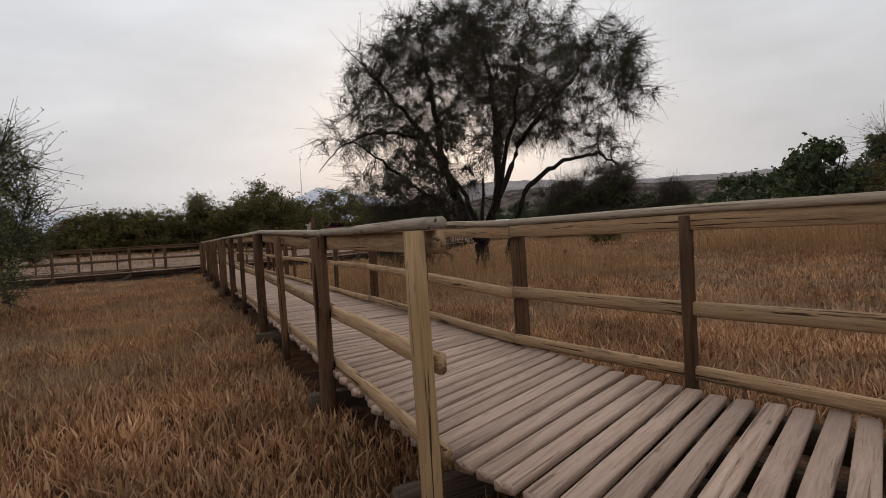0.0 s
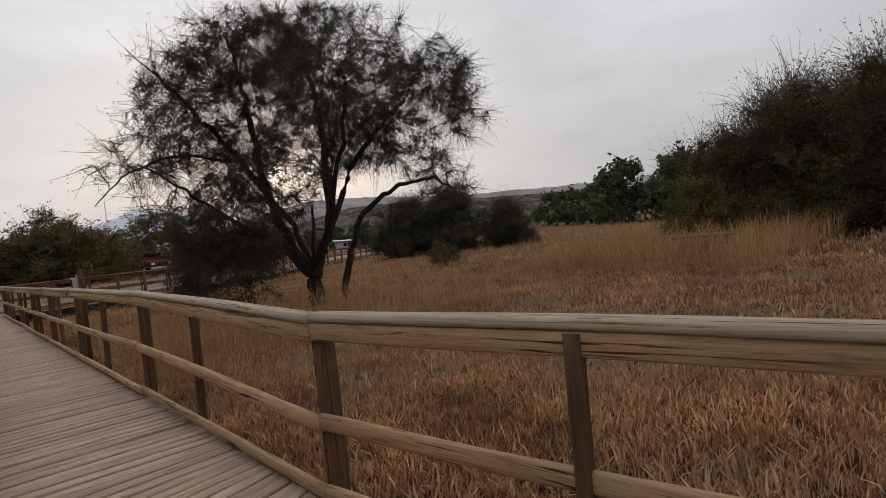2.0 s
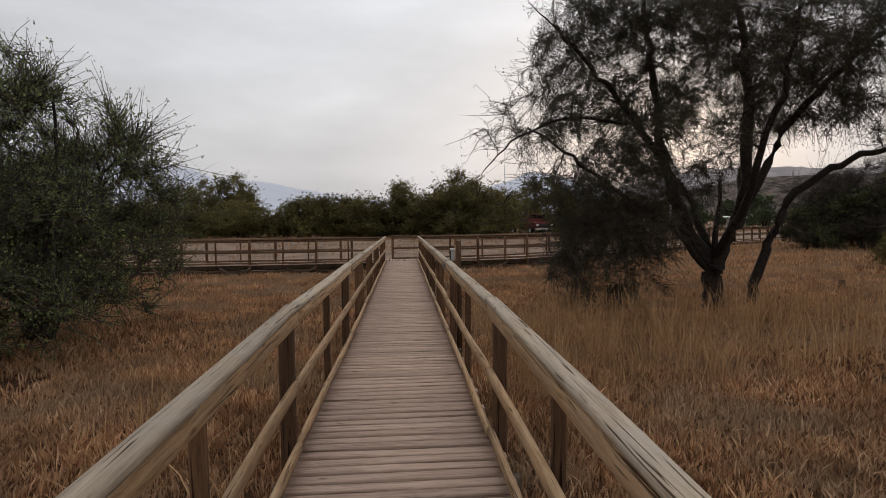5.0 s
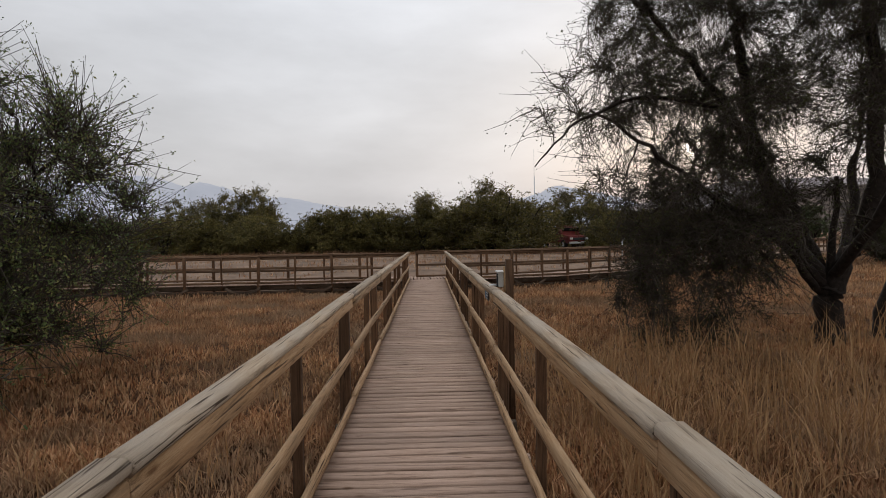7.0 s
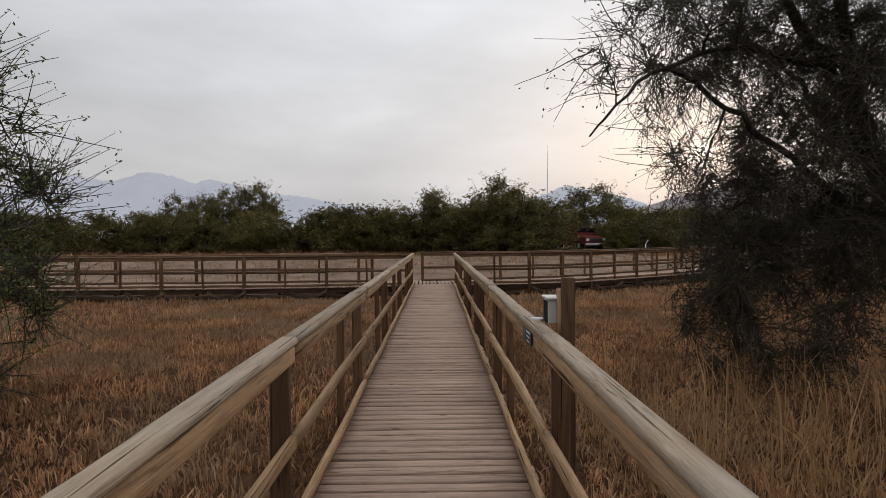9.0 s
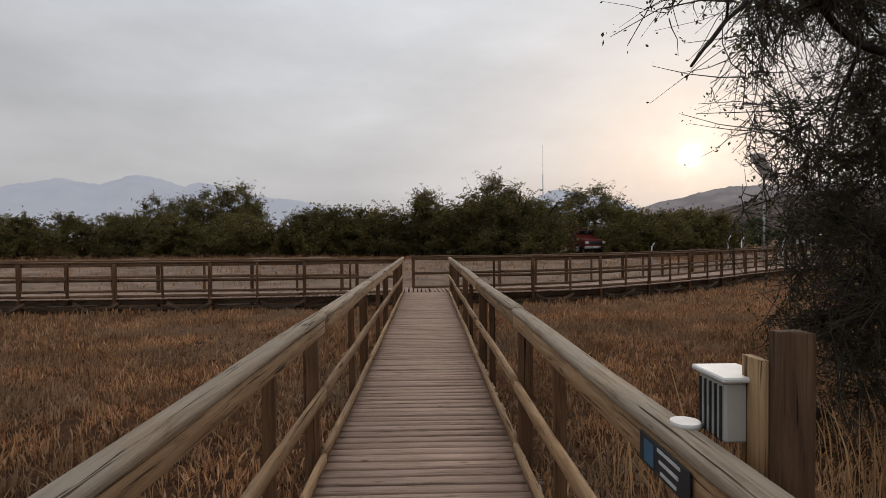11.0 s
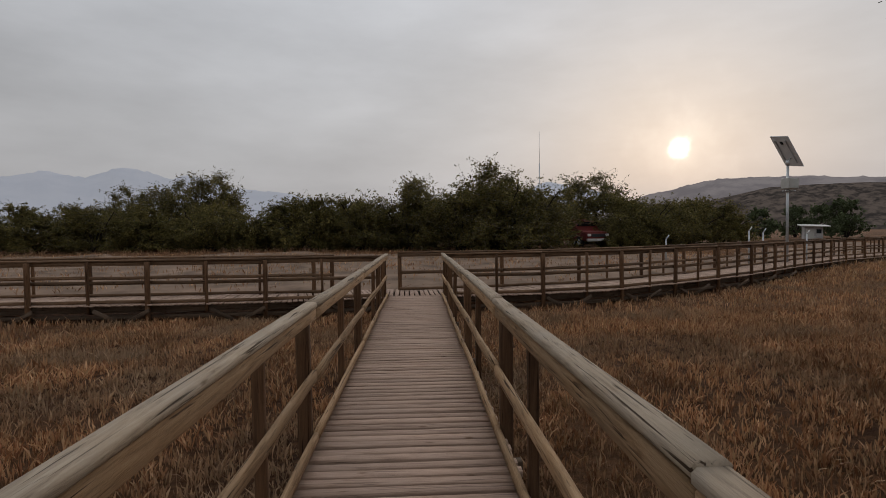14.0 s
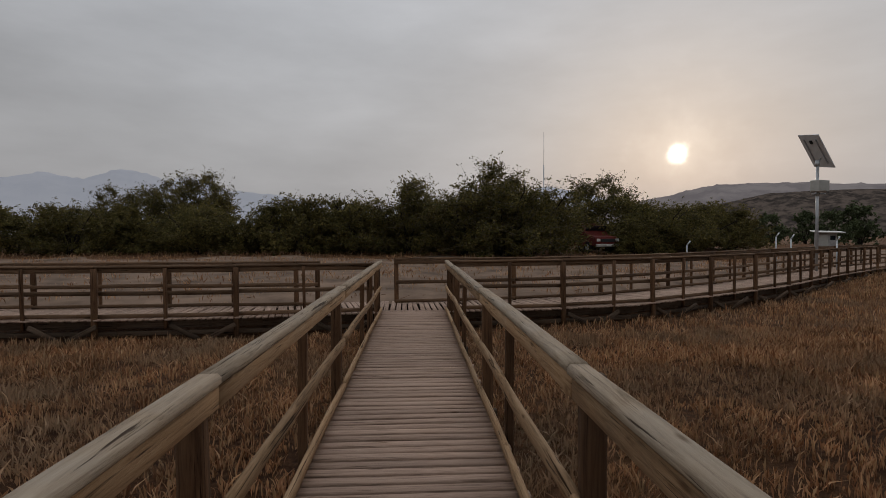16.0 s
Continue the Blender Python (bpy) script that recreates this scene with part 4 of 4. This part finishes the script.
def solar_pole():
    x, y = 17.5, 37.0
    g = gz(x, y)
    t = thing("solar_panel_pole", "grey steel pole with a tilted solar panel and control cabinet", "solar panel", Matrix.Translation((x, y, g)))
    top = 4.82 - g
    rod("pole", (0, 0, -0.05), (0, 0, top), 0.06, STEEL, t, 14)
    rod("collar", (0, 0, top - 0.25), (0, 0, top), 0.085, STEEL, t, 14)
    long_axis = Vector((1.14, 0.4, -1.44)).normalized()
    short = Vector((0.135, -0.864, -0.134)).normalized()
    short = (short - long_axis * short.dot(long_axis)).normalized()
    m = Matrix((short, long_axis, short.cross(long_axis))).transposed().to_4x4()
    m.translation = Vector((0.02, 0.1, top + 0.42))
    panel = part("panel", bm_box((1.05, 1.75, 0.035), PANELBACK, 0.004), t, m, "tilted solar panel with grey back")
    side = 0.02 if (m.to_3x3() @ Vector((0, 0, 1))).y > 0 else -0.02
    part("cell_sheet", bm_box((0.98, 1.68, 0.006), CELL, 0), panel, Matrix.Translation((0, 0, side)), "dark blue cells")
    for sx in (-0.3, 0.3):
        part("rail", bm_box((0.045, 1.3, 0.05), STEEL, 0.004), panel, Matrix.Translation((sx, 0, -side * 2.2)))
    part("junction_box", bm_box((0.12, 0.16, 0.04), DARK, 0.004), panel, Matrix.Translation((0, -0.5, -side * 2)))
    rod("strut", (0, 0, top - 0.1), (0.25, 0.15, top + 0.1), 0.025, STEEL, t, 8)
    cab = part("cabinet", bm_box((0.68, 0.4, 0.48), BOXGREY, 0.012), t, pose(0.02, -0.12, 3.7 - g, 0, 0, 20), "grey control cabinet")
    part("door", bm_box((0.6, 0.012, 0.4), BOXGREY, 0.004), cab, Matrix.Translation((0, -0.205, 0)))
    rod("clamp", (0, 0, 3.3 - g), (0, 0, 3.42 - g), 0.09, STEEL, t, 12)
    rod("arm", (-0.3, -0.05, 3.36 - g), (0.35, -0.05, 3.36 - g), 0.02, STEEL, t, 8)


def bm_box(size, mat, cut):
    bm = bmesh.new()
    bmesh.ops.create_cube(bm, size=1)
    bmesh.ops.scale(bm, vec=size, verts=bm.verts)
    if cut:
        bmesh.ops.bevel(bm, geom=bm.edges[:], offset=cut, segments=1, affect="EDGES")
    return bm_mesh("box", bm, mat)


solar_pole()


def fence_posts():
    for x, y, h in ((15.4, 36.6, 1.75), (16.2, 36.8, 1.75), (18.9, 37.6, 1.75), (11.2, 36.0, 1.2)):
        g = gz(x, y)
        t = thing("fence_post", "thin grey steel fence post with a bent tip", "post", Matrix.Translation((x, y, g)), "fence posts")
        rod("pole", (0, 0, -0.05), (0, 0, h - 0.1), 0.03, STEEL, t, 8)
        rod("tip", (0, 0, h - 0.1), (0.14, 0, h + 0.08), 0.028, STEEL, t, 8)


fence_posts()


def mast():
    x, y = 10.9, 60.0
    t = thing("antenna_mast", "thin tall antenna mast rising behind the bushes", "antenna", Matrix.Translation((x, y, gz(x, y))))
    rod("pole", (0, 0, 0), (0, 0, 7), 0.05, STEEL, t, 8)
    rod("tip", (0, 0, 7), (0, 0, 9.8), 0.018, STEEL, t, 6)


mast()


def pickup():
    x, y = 10.9, 48.6
    t = thing("pickup_truck", "dark red pickup truck parked under the bushes", "truck", Matrix.Translation((x, y, gz(x, y))) @ Matrix.Rotation(radians(198), 4, "Z"))
    # the front looks along +y of the truck
    bm = bmesh.new()
    prof = [(-2.3, 0.5), (-2.3, 1.0), (-0.5, 1.02), (-0.35, 1.68), (0.75, 1.7), (1.25, 1.1), (2.2, 0.98), (2.3, 0.78), (2.3, 0.45), (-2.3, 0.42)]
    a = [bm.verts.new((-0.86, py, pz)) for py, pz in prof]
    b = [bm.verts.new((0.86, py, pz)) for py, pz in prof]
    n = len(prof)
    bm.faces.new(a); bm.faces.new(b[::-1])
    for i in range(n):
        bm.faces.new((a[i], b[i], b[(i + 1) % n], a[(i + 1) % n]))
    bmesh.ops.recalc_face_normals(bm, faces=bm.faces[:])
    bmesh.ops.bevel(bm, geom=bm.edges[:], offset=0.05, segments=2, affect="EDGES")
    body = part("body", bm_mesh("body", bm, RED), t)
    part("windscreen", bm_box((1.45, 0.02, 0.62), GLASS, 0), t, pose(0, 1.04, 1.42, -40, 0, 0))
    part("grille", bm_box((1.0, 0.04, 0.2), DARK, 0.01), t, pose(0, 2.31, 0.78))
    part("bumper", bm_box((1.75, 0.14, 0.18), BOXGREY, 0.03), t, pose(0, 2.33, 0.48))
    part("number_plate", bm_box((0.4, 0.02, 0.12), WHITE, 0), t, pose(0, 2.42, 0.5))
    for sx in (-0.68, 0.68):
        part("headlight", bm_box((0.26, 0.05, 0.16), WHITE, 0.02), t, pose(sx, 2.3, 0.8))
        part("side_window", bm_box((0.02, 0.9, 0.42), GLASS, 0), t, pose(sx * 1.27, 0.2, 1.4))
        for sy in (-1.4, 1.45):
            w = part("wheel", bm_cyl(0.36, 0.22, TYRE), t, pose(sx * 1.15, sy, 0.36, 0, 90, 0))
            part("rim", bm_cyl(0.2, 0.235, STEEL), w)
    rod("roof_bar", (-0.7, 0.2, 1.8), (0.7, 0.2, 1.8), 0.05, RED, t, 8)


def bm_cyl(r, d, mat):
    bm = bmesh.new()
    bmesh.ops.create_cone(bm, cap_ends=True, segments=20, radius1=r, radius2=r, depth=d)
    bmesh.ops.bevel(bm, geom=[e for e in bm.edges if len(e.link_faces) == 2 and any(len(f.verts) > 4 for f in e.link_faces)], offset=0.02, segments=2, affect="EDGES")
    return bm_mesh("wheel", bm, mat)


pickup()


PALEWALL = plain("weathered_wall_paint", (0.33, 0.32, 0.31), 0.8, 0, 0.3, 3)


def hut():
    x, y = 38.5, 63.5
    t = thing("hut", "small pale hut with a thin white flat roof", "hut", Matrix.Translation((x, y, gz(x, y))) @ Matrix.Rotation(radians(-28), 4, "Z"))
    part("wall", bm_box((1.5, 1.7, 1.35), PALEWALL, 0.02), t, pose(0, 0, 0.66))
    part("roof", bm_box((2.4, 2.3, 0.1), WHITE, 0.02), t, pose(0.1, -0.1, 1.42, 3, 2, 0))
    part("door", bm_box((0.7, 0.04, 1.1), BOXGREY, 0.01), t, pose(-0.3, -0.86, 0.56))
    part("window", bm_box((0.4, 0.03, 0.4), GLASS, 0.0), t, pose(0.42, -0.855, 0.85))


hut()


def instrument_post():
    x, y = 0.862, 10.42
    g = gz(x, y)
    t = thing("instrument_post", "dark timber post with a small grey weather box", "instrument", Matrix.Translation((x, y, g)))
    beam("post", (0, 0, -0.05), (0, 0, 1.335 - g), 0.072, 0.066, POST, t, cut=0.006, stations=4, wobble=0.002)
    beam("backing_board", (-0.035, 0.075, 0.86 - g), (-0.035, 0.075, 1.26 - g), 0.09, 0.025, PALEPOST, t, cut=0.003, twist=1.57)
    b = part("box", bm_box((0.1, 0.13, 0.15), BOXGREY, 0.006), t, pose(-0.05, 0.165, 1.12 - g), "grey louvred box")
    for i in range(5):
        part("louvre", bm_box((0.106, 0.012, 0.15), DARK, 0), b, Matrix.Translation((-0.002, -0.05 + i * 0.025, -0.004)) @ Matrix.Diagonal((1, 0.5, 0.9, 1)))
    part("lid", bm_box((0.125, 0.16, 0.014), WHITE, 0.004), b, pose(0, 0, 0.083), "white lid")
    rod("arm", (-0.09, 0.2, 1.055 - g), (-0.16, 0.2, 1.06 - g), 0.008, STEEL, t, 8)
    rod("dish", (-0.15, 0.2, 1.055 - g), (-0.15, 0.2, 1.07 - g), 0.038, WHITE, t, 16, "small white dish")


instrument_post()


def small_sign():
    t = thing("sign_plate", "small dark sign plate screwed to the handrail", "sign", Matrix.Translation((0.652, 10.62, 0.955)))
    part("plate", bm_box((0.006, 0.3, 0.086), DARK, 0.002), t)
    part("emblem", bm_box((0.003, 0.06, 0.06), plain("blue_emblem", (0.05, 0.12, 0.2), 0.5), 0), t, Matrix.Translation((-0.004, 0.08, 0)))
    for i in range(3):
        part("lettering", bm_box((0.002, 0.13 - 0.02 * i, 0.009), SIGN_INK, 0), t, Matrix.Translation((-0.004, -0.04, 0.03 - 0.028 * i)))


small_sign()


def slat_crate():
    x, y = 19.0, 8.4
    g = gz(x, y)
    t = thing("slatted_crate", "low reddish-brown slatted wooden crate in tall grass", "crate", Matrix.Translation((x, y, g)) @ Matrix.Rotation(radians(92), 4, "Z"))
    for sx in (-1.0, 0.0, 1.0):
        for sy in (-0.35, 0.35):
            beam("stud", (sx, sy, 0), (sx, sy, 0.66), 0.06, 0.05, SLAT, t)
    for sy in (-0.39, 0.39):
        for i in range(5):
            beam("slat", (-1.06, sy, 0.1 + i * 0.135), (1.06, sy, 0.1 + i * 0.135), 0.02, 0.09, SLAT, t, stations=3, wobble=0.003)
    for i in range(6):
        beam("top_slat", (-1.06, -0.36 + i * 0.145, 0.685), (1.06, -0.36 + i * 0.145, 0.685), 0.1, 0.02, SLAT, t)


slat_crate()


def stump():
    x, y = 12.6, 17.2
    t = thing("stump", "small weathered grey stump in the grass", "stump", Matrix.Translation((x, y, gz(x, y))))
    rod("trunk", (0, 0, -0.05), (0.03, 0, 0.22), 0.1, BEAM, t, 9, r2=0.08)


stump()


def stake():
    x, y = 2.12, 0.95
    t = thing("stake", "thin pale wooden stake leaning in the grass", "stake", Matrix.Translation((x, y, gz(x, y))))
    rod("pole", (0, 0, -0.05), (0.05, -0.02, 0.36), 0.009, WHITE, t, 6)


stake()


# ---- deck planks ----
def build_planks():
    rng = np.random.default_rng(3)
    kinds = [beam_mesh("plank", 1.44, 0.088, 0.042, PLANK, 0.007, 3, 0.0026, rng, round_top=False) for _ in range(7)]
    far_kinds = [beam_mesh("plank", 1.9, 0.1, 0.036, PLANK, 0.01, 2, 0.001, rng) for _ in range(3)]
    s = -3.0
    while s < T_NEAR + 0.05:
        x, y, a = centre(s)
        sh = rng.uniform(-0.025, 0.025)
        skew = max(a, 24.0 * min(1.0, max(0.0, (4.3 - s) / 1.8)))
        m = pose(x, y, -0.018 + rng.uniform(-0.004, 0.004), rng.uniform(-1.0, 1.0), 0, skew + rng.uniform(-0.7, 0.7)) @ Matrix.Diagonal((1 / math.cos(radians(skew - a)), 1, 1, 1)) @ Matrix.Translation((-0.72 + sh, 0, 0))
        part("plank", kinds[int(rng.integers(7))], boardwalk, m)
        s += 0.123 + rng.uniform(-0.004, 0.004)
    # crossing deck: planks laid askew
    pts = [Vector(p) for p in near_line]
    for i, (a, b) in enumerate(zip(pts, pts[1:])):
        d = (b - a).normalized()
        ang = math.degrees(math.atan2(d.y, d.x)) + 90
        n = int((b - a).length / 0.125)
        for k in range(n):
            p = a.lerp(b, (k + 0.5) / n)
            if p.x < -13 or p.x > 16:
                continue
            m = pose(p.x, p.y, -0.018 + rng.uniform(-0.004, 0.004), 0, 0, ang + rng.uniform(-1, 1)) @ Matrix.Translation((-0.06 + rng.uniform(-0.03, 0.03), 0, 0))
            part("plank", far_kinds[int(rng.integers(3))], cross_walk, m)
    # the stretches of crossing deck far from the junction
    vs, fs, o = [], [], 0
    for a, b in zip(pts, pts[1:]):
        d = (b - a).normalized()
        q = Vector((-d.y, d.x))
        n = int((b - a).length / 0.125)
        for k in range(n):
            p = a.lerp(b, (k + 0.5) / n)
            if -13 <= p.x <= 16:
                continue
            for zz in (-0.036, 0.0):
                for e, f in ((-0.05, -0.05), (0.05, -0.05), (0.05, 1.85), (-0.05, 1.85)):
                    w = p + d * e + q * f
                    vs.append((w.x, w.y, zz))
            fs += [[o + j for j in t] for t in ((4, 5, 6, 7), (0, 3, 2, 1), (0, 1, 5, 4), (1, 2, 6, 5), (2, 3, 7, 6), (3, 0, 4, 7))]
            o += 8
    tagged(part("far_planks", np_mesh("far_planks", vs, fs, PLANK), cross_walk), kind="stuff")


build_planks()
